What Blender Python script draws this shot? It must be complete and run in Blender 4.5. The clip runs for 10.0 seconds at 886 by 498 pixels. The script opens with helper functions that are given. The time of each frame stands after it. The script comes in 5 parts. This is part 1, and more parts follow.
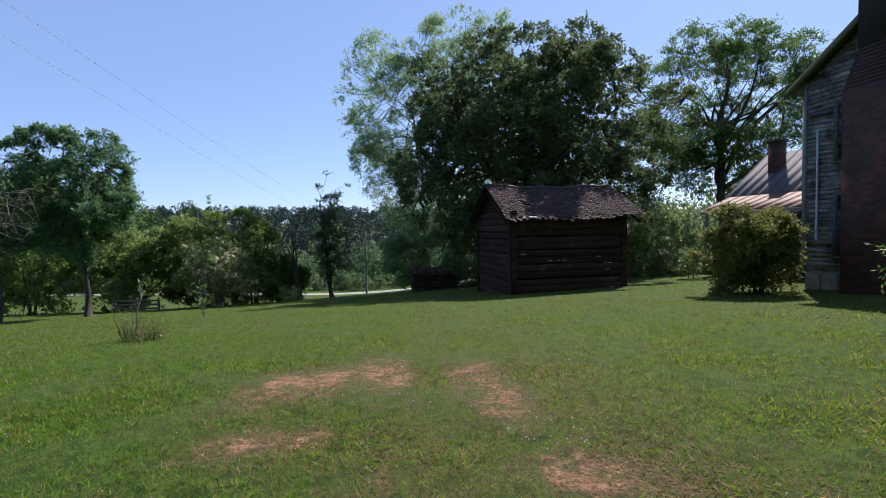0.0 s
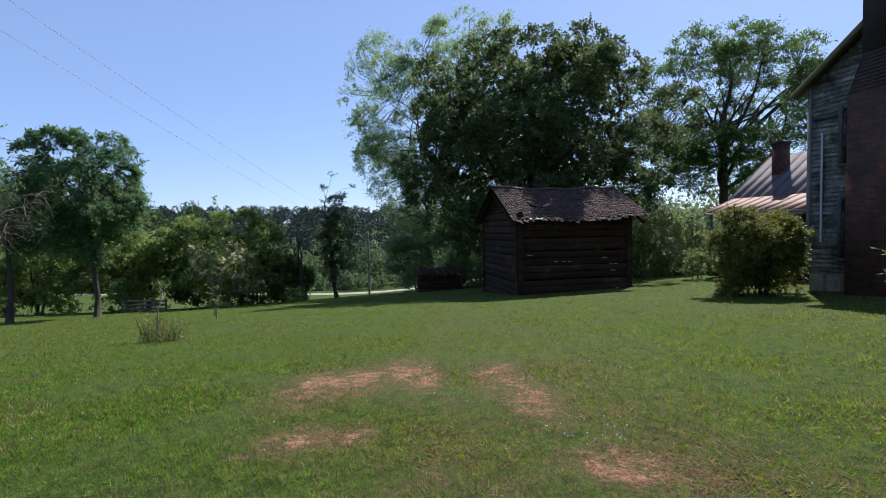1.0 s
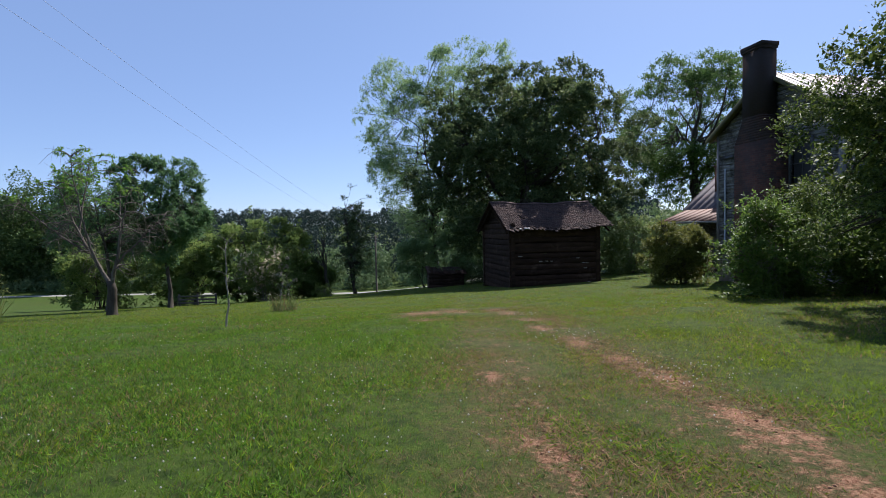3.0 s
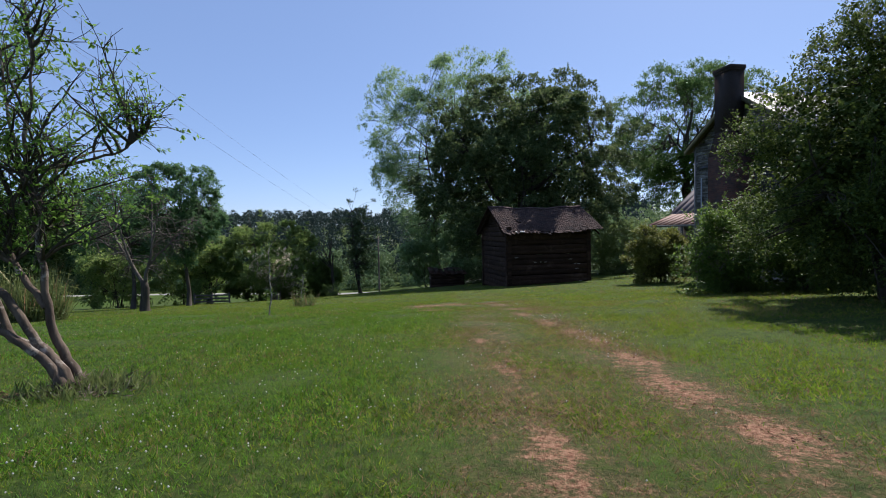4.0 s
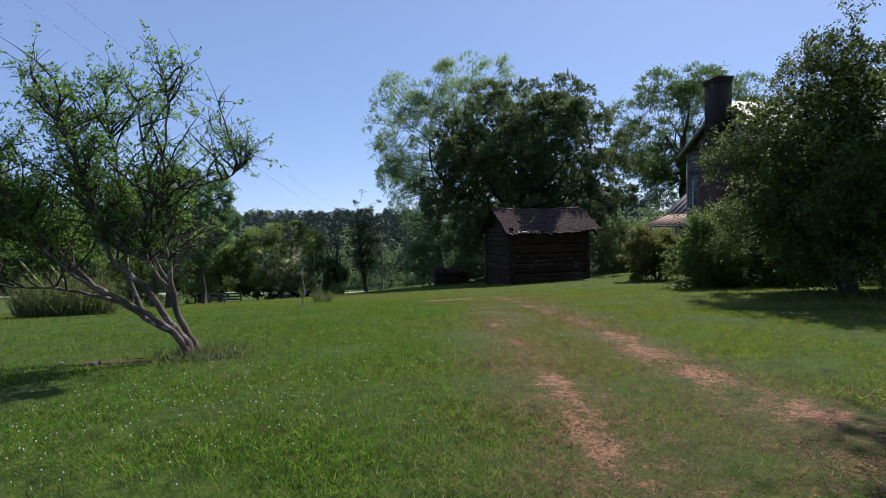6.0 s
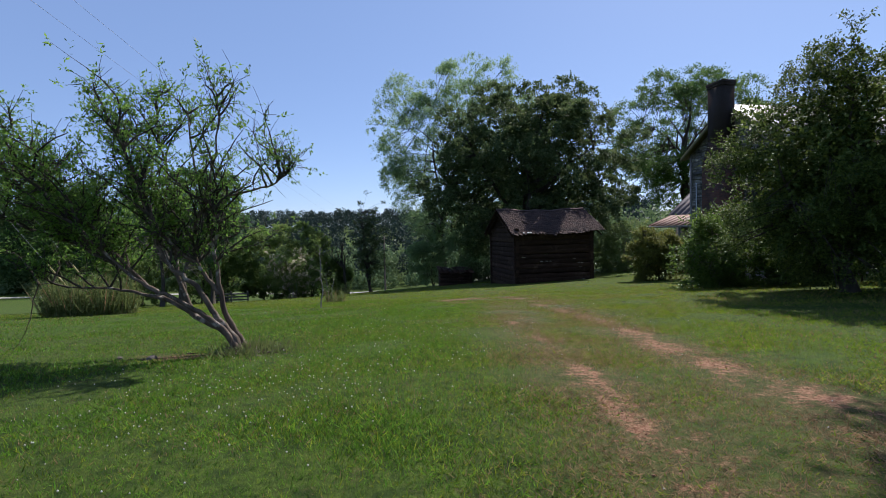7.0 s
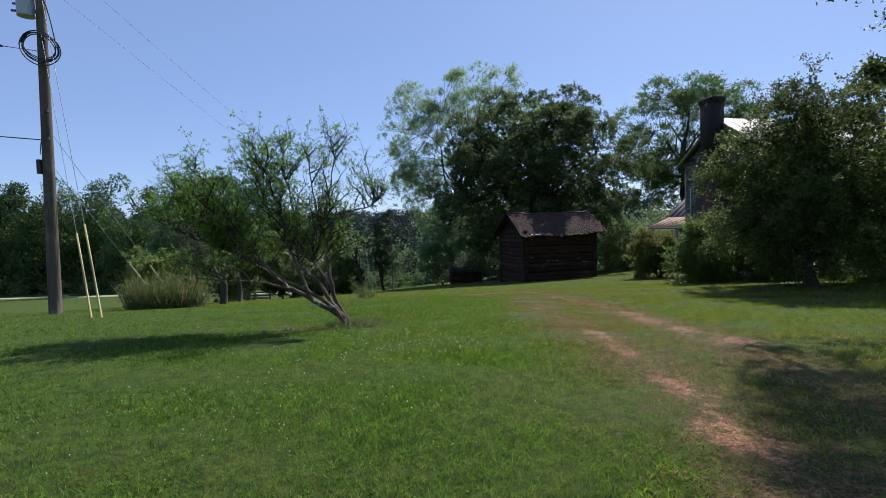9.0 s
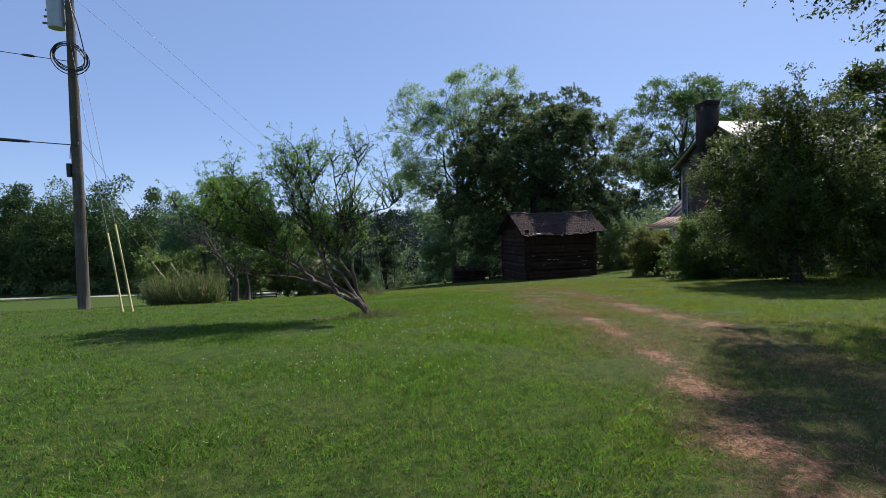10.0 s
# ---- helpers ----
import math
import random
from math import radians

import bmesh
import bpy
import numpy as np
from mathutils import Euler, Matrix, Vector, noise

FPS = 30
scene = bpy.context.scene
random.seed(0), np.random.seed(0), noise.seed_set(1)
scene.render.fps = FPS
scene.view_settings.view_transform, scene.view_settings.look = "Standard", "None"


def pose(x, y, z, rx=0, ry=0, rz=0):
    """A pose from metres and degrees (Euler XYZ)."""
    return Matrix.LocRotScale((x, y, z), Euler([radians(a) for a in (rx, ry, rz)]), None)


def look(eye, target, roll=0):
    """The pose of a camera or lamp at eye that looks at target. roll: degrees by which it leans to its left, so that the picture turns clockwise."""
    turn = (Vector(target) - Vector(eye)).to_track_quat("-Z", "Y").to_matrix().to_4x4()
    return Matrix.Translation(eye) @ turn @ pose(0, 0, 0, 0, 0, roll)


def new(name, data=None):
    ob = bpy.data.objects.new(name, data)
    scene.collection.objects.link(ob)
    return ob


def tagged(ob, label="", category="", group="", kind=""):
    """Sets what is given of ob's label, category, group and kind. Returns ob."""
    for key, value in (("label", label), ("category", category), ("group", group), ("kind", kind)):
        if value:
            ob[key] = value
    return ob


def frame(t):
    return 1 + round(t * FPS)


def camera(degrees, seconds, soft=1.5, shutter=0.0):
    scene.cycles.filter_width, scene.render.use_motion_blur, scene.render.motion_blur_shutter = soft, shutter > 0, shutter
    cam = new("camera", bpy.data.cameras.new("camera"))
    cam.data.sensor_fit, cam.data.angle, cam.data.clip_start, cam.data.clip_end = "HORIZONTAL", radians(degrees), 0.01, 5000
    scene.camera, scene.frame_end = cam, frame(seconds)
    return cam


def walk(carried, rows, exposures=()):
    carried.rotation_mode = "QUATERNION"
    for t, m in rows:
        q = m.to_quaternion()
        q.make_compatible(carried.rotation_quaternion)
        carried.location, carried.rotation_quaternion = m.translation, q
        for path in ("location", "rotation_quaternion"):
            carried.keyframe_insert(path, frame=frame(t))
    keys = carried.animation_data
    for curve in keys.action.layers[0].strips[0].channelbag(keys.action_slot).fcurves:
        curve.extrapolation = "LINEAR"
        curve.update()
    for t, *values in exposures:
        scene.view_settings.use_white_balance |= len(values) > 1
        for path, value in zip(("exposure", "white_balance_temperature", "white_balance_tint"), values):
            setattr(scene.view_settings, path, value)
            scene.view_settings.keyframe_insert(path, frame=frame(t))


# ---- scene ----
cam = camera(84.1, 10.0, 0.9)
PATH = [
    (0, (0.395, 1.425, 1.906), (0.366, 3.423, 1.822), -1.0),
    (0.5, (0.296, 1.407, 1.941), (0.263, 3.405, 1.855), -1.0),
    (1, (0.157, 1.217, 1.98), (0.124, 3.215, 1.895), -1.0),
    (1.5, (-0.008, 0.538, 2.009), (-0.044, 2.536, 1.924), -1.0),
    (2, (-0.145, -0.666, 2.097), (-0.184, 1.332, 2.014), -1.1),
    (2.5, (-0.205, -2.539, 2.189), (-0.246, -0.541, 2.109), -1.2),
    (2.7, (-0.279, -3.389, 2.235), (-0.31, -1.391, 2.153), -1.1),
    (3.8, (-0.339, -6.16, 2.428), (-0.365, -4.162, 2.36), -1.2),
    (4, (-0.32, -6.423, 2.436), (-0.352, -4.425, 2.36), -1.2),
    (4.5, (-0.329, -6.995, 2.451), (-0.362, -4.997, 2.372), -1.2),
    (5, (-0.378, -7.316, 2.478), (-0.41, -5.317, 2.399), -1.3),
    (5.5, (-0.469, -7.585, 2.493), (-0.502, -5.587, 2.414), -1.3),
    (7, (-0.938, -8.186, 2.565), (-0.973, -6.188, 2.487), -1.4),
    (7.5, (-1.113, -8.584, 2.582), (-1.15, -6.586, 2.503), -1.4),
    (8, (-1.318, -9.106, 2.625), (-1.356, -7.108, 2.546), -1.4),
    (8.5, (-1.496, -9.748, 2.679), (-1.537, -7.75, 2.6), -1.6),
    (9, (-1.669, -10.491, 2.73), (-1.712, -8.493, 2.652), -1.6),
    (9.5, (-1.818, -11.086, 2.738), (-1.863, -9.088, 2.66), -1.8),
    (10, (-1.87, -11.34, 2.715), (-1.914, -9.342, 2.637), -1.7),
]
walk(cam, [(t, look(eye, target, roll)) for t, eye, target, roll in PATH], [(0.0, 0.79, 6150, 14), (2.5, 0.7, 6150, 14), (4.5, 0.56, 6150, 14), (10.0, 0.56, 6150, 14)])

# ---- light ----
SUN_DIR = Vector((0.52, 0.854, 1.1)).normalized()
world = bpy.data.worlds.new("sky")
scene.world = world
world.use_nodes = True
wn = world.node_tree
sky = wn.nodes.new("ShaderNodeTexSky")
sky.sky_type = "NISHITA"
sky.sun_disc = False
sky.sun_elevation = math.asin(SUN_DIR.z)
sky.sun_rotation = math.atan2(SUN_DIR.x, SUN_DIR.y)
sky.altitude = 200
sky.air_density, sky.dust_density, sky.ozone_density = 0.75, 0.4, 2.0
wn.nodes["Background"].inputs["Strength"].default_value = 0.098
haze = wn.nodes.new("ShaderNodeMix")
haze.data_type = "RGBA"
haze.inputs["Factor"].default_value = 0.5
haze.inputs["B"].default_value = (2.1, 3.1, 5.35, 1.0)
wn.links.new(sky.outputs[0], haze.inputs["A"])
wn.links.new(haze.outputs["Result"], wn.nodes["Background"].inputs["Color"])
sun = new("sun", bpy.data.lights.new("sun", "SUN"))
sun.data.energy, sun.data.angle, sun.data.color = 5.0, radians(0.53), (1.0, 0.95, 0.87)
sun.matrix_world = look(SUN_DIR * 60, (0, 0, 0))


# ---- mesh helpers ----
class Build:
    """Gathers vertices and polygons of one mesh."""

    def __init__(self):
        self.v, self.f, self.n = [], [], 0

    def add(self, verts, faces):
        verts = np.asarray(verts, dtype=np.float64).reshape(-1, 3)
        self.f.append(np.asarray(faces, dtype=np.int64) + self.n)
        self.v.append(verts)
        self.n += len(verts)

    def box(self, x0, x1, y0, y1, z0, z1, m=None):
        v = np.array([[x, y, z] for z in (z0, z1) for y in (y0, y1) for x in (x0, x1)], dtype=float)
        if m is not None:
            v = v @ np.array(m.to_3x3()).T + np.array(m.translation)
        self.add(v, [[0, 2, 3, 1], [4, 5, 7, 6], [0, 1, 5, 4], [2, 6, 7, 3], [0, 4, 6, 2], [1, 3, 7, 5]])

    def tube(self, pts, radii, sides=6, cap=True):
        pts = np.asarray(pts, dtype=float)
        n = len(pts)
        tang = np.gradient(pts, axis=0)
        tang /= np.linalg.norm(tang, axis=1)[:, None] + 1e-9
        ref = np.array([0.0, 0.0, 1.0]) if abs(tang[:, 2]).mean() < 0.8 else np.array([1.0, 0.0, 0.0])
        a = np.cross(tang, ref)
        a /= np.linalg.norm(a, axis=1)[:, None] + 1e-9
        b = np.cross(tang, a)
        ang = np.arange(sides) * 2 * math.pi / sides
        r = np.broadcast_to(np.asarray(radii, dtype=float), (n,))
        ring = pts[:, None] + r[:, None, None] * (np.cos(ang)[None, :, None] * a[:, None] + np.sin(ang)[None, :, None] * b[:, None])
        i = np.arange(n - 1)[:, None] * sides
        j = np.arange(sides)[None]
        k = (j + 1) % sides
        f = np.stack([i + j, i + k, i + sides + k, i + sides + j], -1).reshape(-1, 4)
        self.add(ring.reshape(-1, 3), f)
        if cap:
            for at, p in ((0, pts[0]), ((n - 1) * sides, pts[-1])):
                c = self.n
                self.v.append(p.reshape(1, 3))
                self.n += 1
                base = c - n * sides - (0 if at == 0 else 1)
                t = np.stack([base + at + np.arange(sides), base + at + (np.arange(sides) + 1) % sides, np.full(sides, c)], -1)
                self.f.append(t)

    def leaves(self, p, d, s, length, width, tri=False):
        """Pointed leaves: foot, two sides, tip, folded a little along the rib; tri: plain wedges for far crowns."""
        n = len(p)
        if tri:
            a, h = p + d * (length * 0.85)[:, None], s * (width * 0.6)[:, None]
            self.add(np.stack([p, a + h, a - h], 1).reshape(-1, 3), np.arange(3 * n).reshape(-1, 3))
            return
        up = np.cross(d, s)
        l, w = length[:, None], width[:, None]
        v = np.stack([p, p + d * l * 0.5 + s * w * 0.5 + up * w * 0.15, p + d * l, p + d * l * 0.5 - s * w * 0.5 + up * w * 0.15], 1)
        self.add(v.reshape(-1, 3), np.arange(4 * n).reshape(-1, 4))

    def mesh(self, name):
        v = np.concatenate(self.v)
        loops = np.concatenate([f.reshape(-1) for f in self.f])
        totals = np.concatenate([np.full(len(f), f.shape[1]) for f in self.f])
        me = bpy.data.meshes.new(name)
        me.vertices.add(len(v))
        me.vertices.foreach_set("co", v.astype(np.float32).reshape(-1))
        me.loops.add(len(loops))
        me.loops.foreach_set("vertex_index", loops.astype(np.int32))
        me.polygons.add(len(totals))
        me.polygons.foreach_set("loop_start", np.concatenate([[0], np.cumsum(totals)[:-1]]).astype(np.int32))
        me.update(calc_edges=True)
        me.validate()
        return me


def part(name, shape, material, parent=None, label="", smooth=False, kind=""):
    """One mesh object, under a thing or under a part."""
    if isinstance(shape, Build):
        me = shape.mesh(name)
    elif isinstance(shape, bpy.types.Mesh):
        me = shape
    else:
        me = bpy.data.meshes.new(name)
        shape.to_mesh(me)
        shape.free()
    if not me.materials:
        me.materials.append(material)
    if smooth:
        me.polygons.foreach_set("use_smooth", [True] * len(me.polygons))
    ob = new(name, me)
    ob.parent = parent
    if label or kind:
        tagged(ob, label, "", "", kind)
    return ob


def thing(name, label, category, at=(0, 0, 0), turn=0.0, group="", kind=""):
    ob = new(name)
    ob.matrix_world = pose(*at, 0, 0, turn)
    return tagged(ob, label, category, group, kind)


def bevel_box(bm, sx, sy, sz, at=(0, 0, 0), bevel=0.01):
    made = bmesh.ops.create_cube(bm, size=1.0, matrix=Matrix.Translation(at) @ Matrix.Diagonal((sx, sy, sz, 1)))
    edges = list({e for v in made["verts"] for e in v.link_edges})
    bmesh.ops.bevel(bm, geom=edges, offset=bevel, segments=1, affect="EDGES")
    return bm


# ---- materials ----
def base_nodes(name, rough, metal=0.0):
    m = bpy.data.materials.new(name)
    m.use_nodes = True
    nt = m.node_tree
    b = nt.nodes["Principled BSDF"]
    b.inputs["Roughness"].default_value, b.inputs["Metallic"].default_value = rough, metal
    return m, nt, b


def noise_node(nt, coord, scale, detail=6.0, rough=0.6, stretch=(1, 1, 1)):
    mp = nt.nodes.new("ShaderNodeMapping")
    mp.inputs["Scale"].default_value = stretch
    nt.links.new(coord, mp.inputs["Vector"])
    t = nt.nodes.new("ShaderNodeTexNoise")
    t.inputs["Scale"].default_value, t.inputs["Detail"].default_value, t.inputs["Roughness"].default_value = scale, detail, rough
    nt.links.new(mp.outputs[0], t.inputs["Vector"])
    return t.outputs["Fac"]


def ramp(nt, fac, lo, hi):
    r = nt.nodes.new("ShaderNodeMapRange")
    r.inputs["From Min"].default_value, r.inputs["From Max"].default_value = lo, hi
    nt.links.new(fac, r.inputs["Value"])
    return r.outputs["Result"]


def mix(nt, fac, a, b):
    n = nt.nodes.new("ShaderNodeMix")
    n.data_type = "RGBA"
    for socket, value in ((n.inputs["Factor"], fac), (n.inputs["A"], a), (n.inputs["B"], b)):
        if isinstance(value, (int, float)):
            socket.default_value = value
        elif isinstance(value, tuple):
            socket.default_value = (*value, 1.0)
        else:
            nt.links.new(value, socket)
    return n.outputs["Result"]


def surface(name, c1, c2, scale, rough=0.85, bump=0.3, metal=0.0, stretch=(1, 1, 1), stain=None, stain_scale=0.7, stain_at=(0.5, 0.65), own=0.0, depth=0.02):
    """Colour that varies at two scales, with grain as fine relief; own: how far each piece differs."""
    m, nt, b = base_nodes(name, rough, metal)
    b.inputs["Specular IOR Level"].default_value = 0.15 if rough > 0.8 and not metal else 0.5
    tc = nt.nodes.new("ShaderNodeTexCoord").outputs["Object"]
    grain = noise_node(nt, tc, scale, 8.0, 0.65, stretch)
    col = mix(nt, ramp(nt, grain, 0.3, 0.7), c1, c2)
    if stain:
        col = mix(nt, ramp(nt, noise_node(nt, tc, stain_scale, 5.0, 0.7), *stain_at), col, stain)
    if own:
        info = nt.nodes.new("ShaderNodeObjectInfo").outputs["Random"]
        geo = nt.nodes.new("ShaderNodeNewGeometry").outputs["Random Per Island"]
        add = nt.nodes.new("ShaderNodeMath")
        nt.links.new(info, add.inputs[0]), nt.links.new(geo, add.inputs[1])
        fr = nt.nodes.new("ShaderNodeMath")
        fr.operation = "FRACT"
        nt.links.new(add.outputs[0], fr.inputs[0])
        hsv = nt.nodes.new("ShaderNodeHueSaturation")
        nt.links.new(ramp_out(nt, fr.outputs[0], 1 - own, 1 + own), hsv.inputs["Value"])
        nt.links.new(col, hsv.inputs["Color"])
        col = hsv.outputs["Color"]
    nt.links.new(col, b.inputs["Base Color"])
    bp = nt.nodes.new("ShaderNodeBump")
    bp.inputs["Strength"].default_value, bp.inputs["Distance"].default_value = bump, depth
    nt.links.new(grain, bp.inputs["Height"])
    nt.links.new(bp.outputs[0], b.inputs["Normal"])
    return m


def ramp_out(nt, fac, lo, hi):
    r = nt.nodes.new("ShaderNodeMapRange")
    r.inputs["To Min"].default_value, r.inputs["To Max"].default_value = lo, hi
    nt.links.new(fac, r.inputs["Value"])
    return r.outputs["Result"]


def foliage(name, c1, c2, rough=0.5, through_light=0.35, large=0.12, c3=None, clump=0.0):
    """Leaves: each its own tone, with light passing through the blade."""
    m, nt, b = base_nodes(name, rough)
    geo = nt.nodes.new("ShaderNodeNewGeometry").outputs["Random Per Island"]
    tc = nt.nodes.new("ShaderNodeTexCoord").outputs["Object"]
    col = mix(nt, geo, c1, c2)
    if c3:
        col = mix(nt, ramp(nt, noise_node(nt, tc, large, 3.0), 0.42, 0.62), col, c3)
    if clump:
        # tufts that grow darker or lighter than their neighbours
        tone = nt.nodes.new("ShaderNodeHueSaturation")
        nt.links.new(ramp_out(nt, ramp(nt, noise_node(nt, tc, clump, 6.0, 0.75), 0.34, 0.66), 0.42, 1.42), tone.inputs["Value"])
        nt.links.new(col, tone.inputs["Color"])
        col = tone.outputs["Color"]
    nt.links.new(col, b.inputs["Base Color"])
    b.inputs["Specular IOR Level"].default_value = 0.16
    tr = nt.nodes.new("ShaderNodeBsdfTranslucent")
    hsv = nt.nodes.new("ShaderNodeHueSaturation")
    hsv.inputs["Hue"].default_value, hsv.inputs["Saturation"].default_value, hsv.inputs["Value"].default_value = 0.49, 1.0, 1.4
    nt.links.new(col, hsv.inputs["Color"])
    nt.links.new(hsv.outputs[0], tr.inputs["Color"])
    ms = nt.nodes.new("ShaderNodeMixShader")
    ms.inputs[0].default_value = through_light
    nt.links.new(b.outputs[0], ms.inputs[1]), nt.links.new(tr.outputs[0], ms.inputs[2])
    nt.links.new(ms.outputs[0], nt.nodes["Material Output"].inputs["Surface"])
    return m


def lawn_material():
    """Mown turf: green, dry and bare red clay, by the wear kept on the ground."""
    m, nt, b = base_nodes("lawn", 0.95)
    b.inputs["Specular IOR Level"].default_value = 0.1
    tc = nt.nodes.new("ShaderNodeTexCoord").outputs["Object"]
    fine = noise_node(nt, tc, 34.0, 6.0, 0.8)
    mid = noise_node(nt, tc, 1.6, 6.0, 0.7)
    big = noise_node(nt, tc, 0.12, 4.0, 0.6)
    green = mix(nt, ramp(nt, fine, 0.38, 0.62), (0.014, 0.026, 0.006), (0.095, 0.135, 0.02))
    green = mix(nt, ramp(nt, mid, 0.45, 0.75), green, (0.064, 0.078, 0.02))
    green = mix(nt, ramp(nt, big, 0.4, 0.65), green, (0.05, 0.088, 0.011))
    tuft = noise_node(nt, tc, 7.0, 5.0, 0.75)
    green = mix(nt, ramp(nt, tuft, 0.56, 0.38), green, (0.022, 0.04, 0.008))
    wear = nt.nodes.new("ShaderNodeAttribute")
    wear.attribute_name = "wear"
    edge = nt.nodes.new("ShaderNodeMath")
    edge.operation = "MULTIPLY_ADD"
    patch = noise_node(nt, tc, 6.5, 10.0, 0.85)
    nt.links.new(patch, edge.inputs[0])
    edge.inputs[1].default_value = 2.6
    nt.links.new(wear.outputs["Fac"], edge.inputs[2])
    thatch = mix(nt, ramp(nt, fine, 0.36, 0.62), (0.028, 0.03, 0.01), (0.125, 0.1, 0.045))
    dry = mix(nt, ramp(nt, edge.outputs[0], 1.4, 1.85), green, thatch)
    clay = mix(nt, ramp(nt, fine, 0.42, 0.58), (0.15, 0.067, 0.038), (0.34, 0.19, 0.118))
    col = mix(nt, ramp(nt, edge.outputs[0], 1.82, 2.05), dry, clay)
    nt.links.new(col, b.inputs["Base Color"])
    bp = nt.nodes.new("ShaderNodeBump")
    bp.inputs["Strength"].default_value, bp.inputs["Distance"].default_value = 0.7, 0.04
    nt.links.new(fine, bp.inputs["Height"])
    nt.links.new(bp.outputs[0], b.inputs["Normal"])
    return m


def brick_material():
    m, nt, b = base_nodes("old_brick", 0.9)
    tc = nt.nodes.new("ShaderNodeTexCoord").outputs["Object"]
    sep = nt.nodes.new("ShaderNodeSeparateXYZ")
    nt.links.new(tc, sep.inputs[0])
    add = nt.nodes.new("ShaderNodeMath")
    nt.links.new(sep.outputs[0], add.inputs[0]), nt.links.new(sep.outputs[1], add.inputs[1])
    com = nt.nodes.new("ShaderNodeCombineXYZ")
    nt.links.new(add.outputs[0], com.inputs[0]), nt.links.new(sep.outputs[2], com.inputs[1])
    t = nt.nodes.new("ShaderNodeTexBrick")
    t.inputs["Scale"].default_value = 1.0
    t.inputs["Brick Width"].default_value, t.inputs["Row Height"].default_value, t.inputs["Mortar Size"].default_value = 0.21, 0.075, 0.006
    t.inputs["Color1"].default_value, t.inputs["Color2"].default_value = (0.06, 0.02, 0.012, 1), (0.13, 0.044, 0.024, 1)
    t.inputs["Mortar"].default_value = (0.075, 0.055, 0.042, 1)
    nt.links.new(com.outputs[0], t.inputs["Vector"])
    col = mix(nt, ramp(nt, noise_node(nt, tc, 1.2, 6.0, 0.7), 0.42, 0.66), t.outputs["Color"], (0.03, 0.02, 0.016))
    soot = nt.nodes.new("ShaderNodeMath")
    soot.operation = "MULTIPLY"
    nt.links.new(ramp(nt, sep.outputs[2], 4.4, 6.4), soot.inputs[0])
    soot.inputs[1].default_value = 0.92
    col = mix(nt, soot.outputs[0], col, (0.02, 0.014, 0.012))
    nt.links.new(col, b.inputs["Base Color"])
    bp = nt.nodes.new("ShaderNodeBump")
    bp.inputs["Strength"].default_value, bp.inputs["Distance"].default_value, bp.invert = 0.8, 0.012, True
    nt.links.new(t.outputs["Fac"], bp.inputs["Height"])
    nt.links.new(bp.outputs[0], b.inputs["Normal"])
    return m


LAWN = lawn_material()
BRICK = brick_material()
ROAD = surface("pale_gravel_road", (0.225, 0.211, 0.191), (0.3, 0.286, 0.259), 3.0, 0.9, 0.2, stain=(0.259, 0.238, 0.204), stain_scale=0.2)
BARK = surface("bark", (0.10, 0.08, 0.062), (0.2, 0.17, 0.135), 9.0, 0.95, 0.8, stretch=(1, 1, 0.25), stain=(0.23, 0.23, 0.2), stain_scale=2.0)
DARK_BARK = surface("dark_bark", (0.036, 0.0304, 0.024), (0.08, 0.068, 0.0525), 9.0, 0.95, 0.8, stretch=(1, 1, 0.25))
OLD_BARK = surface("old_rough_bark", (0.05, 0.042, 0.035), (0.16, 0.138, 0.115), 10.0, 0.95, 0.8, stretch=(1, 1, 0.3), stain=(0.2, 0.19, 0.165), stain_scale=4.0, stain_at=(0.58, 0.7))
RED_BARK = surface("flaking_brown_bark", (0.045, 0.032, 0.024), (0.16, 0.12, 0.09), 11.0, 0.95, 0.9, stretch=(1, 1, 0.3), stain=(0.32, 0.28, 0.235), stain_scale=7.0, stain_at=(0.54, 0.66))
GREY_BARK = surface("weathered_grey_bark", (0.15, 0.13, 0.11), (0.32, 0.29, 0.25), 10.0, 0.95, 0.7, stretch=(1, 1, 0.3), stain=(0.08, 0.07, 0.06), stain_scale=3.0)
LOG = surface("weathered_log", (0.0172, 0.00943, 0.00598), (0.0551, 0.0307, 0.0194), 6.0, 0.95, 0.8, stretch=(0.15, 1, 1), stain=(0.0759, 0.0476, 0.0322), stain_scale=1.3, stain_at=(0.55, 0.7), own=0.3)
SHINGLE = surface("old_shingle", (0.0522, 0.0327, 0.0274), (0.0904, 0.0595, 0.0512), 14.0, 0.95, 0.7, stain=(0.0469, 0.0349, 0.032), stain_scale=1.5, own=0.22)
# Bare torn roof boards, and slivers painted as daylight between barn logs.
PALE_WOOD_AND_DAYLIGHT = surface("bare_pale_wood_and_daylight", (0.4, 0.36, 0.32), (0.6, 0.56, 0.5), 9.0, 0.9, 0.4, stretch=(0.2, 1, 1))
SIDING = surface("weathered_white_clapboard", (0.035, 0.034, 0.035), (0.36, 0.355, 0.36), 9.0, 0.9, 0.6, stretch=(1, 0.16, 1.6), stain=(0.06, 0.055, 0.052), stain_scale=1.8, stain_at=(0.45, 0.62), own=0.3)
TRIM = surface("weathered_trim", (0.132, 0.128, 0.128), (0.252, 0.244, 0.244), 9.0, 0.9, 0.4, stretch=(1, 1, 0.3))
DARK_TRIM = surface("dark_weathered_trim", (0.05, 0.05, 0.052), (0.11, 0.11, 0.112), 9.0, 0.9, 0.4)
OCHRE_TRIM = surface("mildewed_soffit", (0.096, 0.0928, 0.0527), (0.15, 0.139, 0.0868), 5.0, 0.9, 0.3)
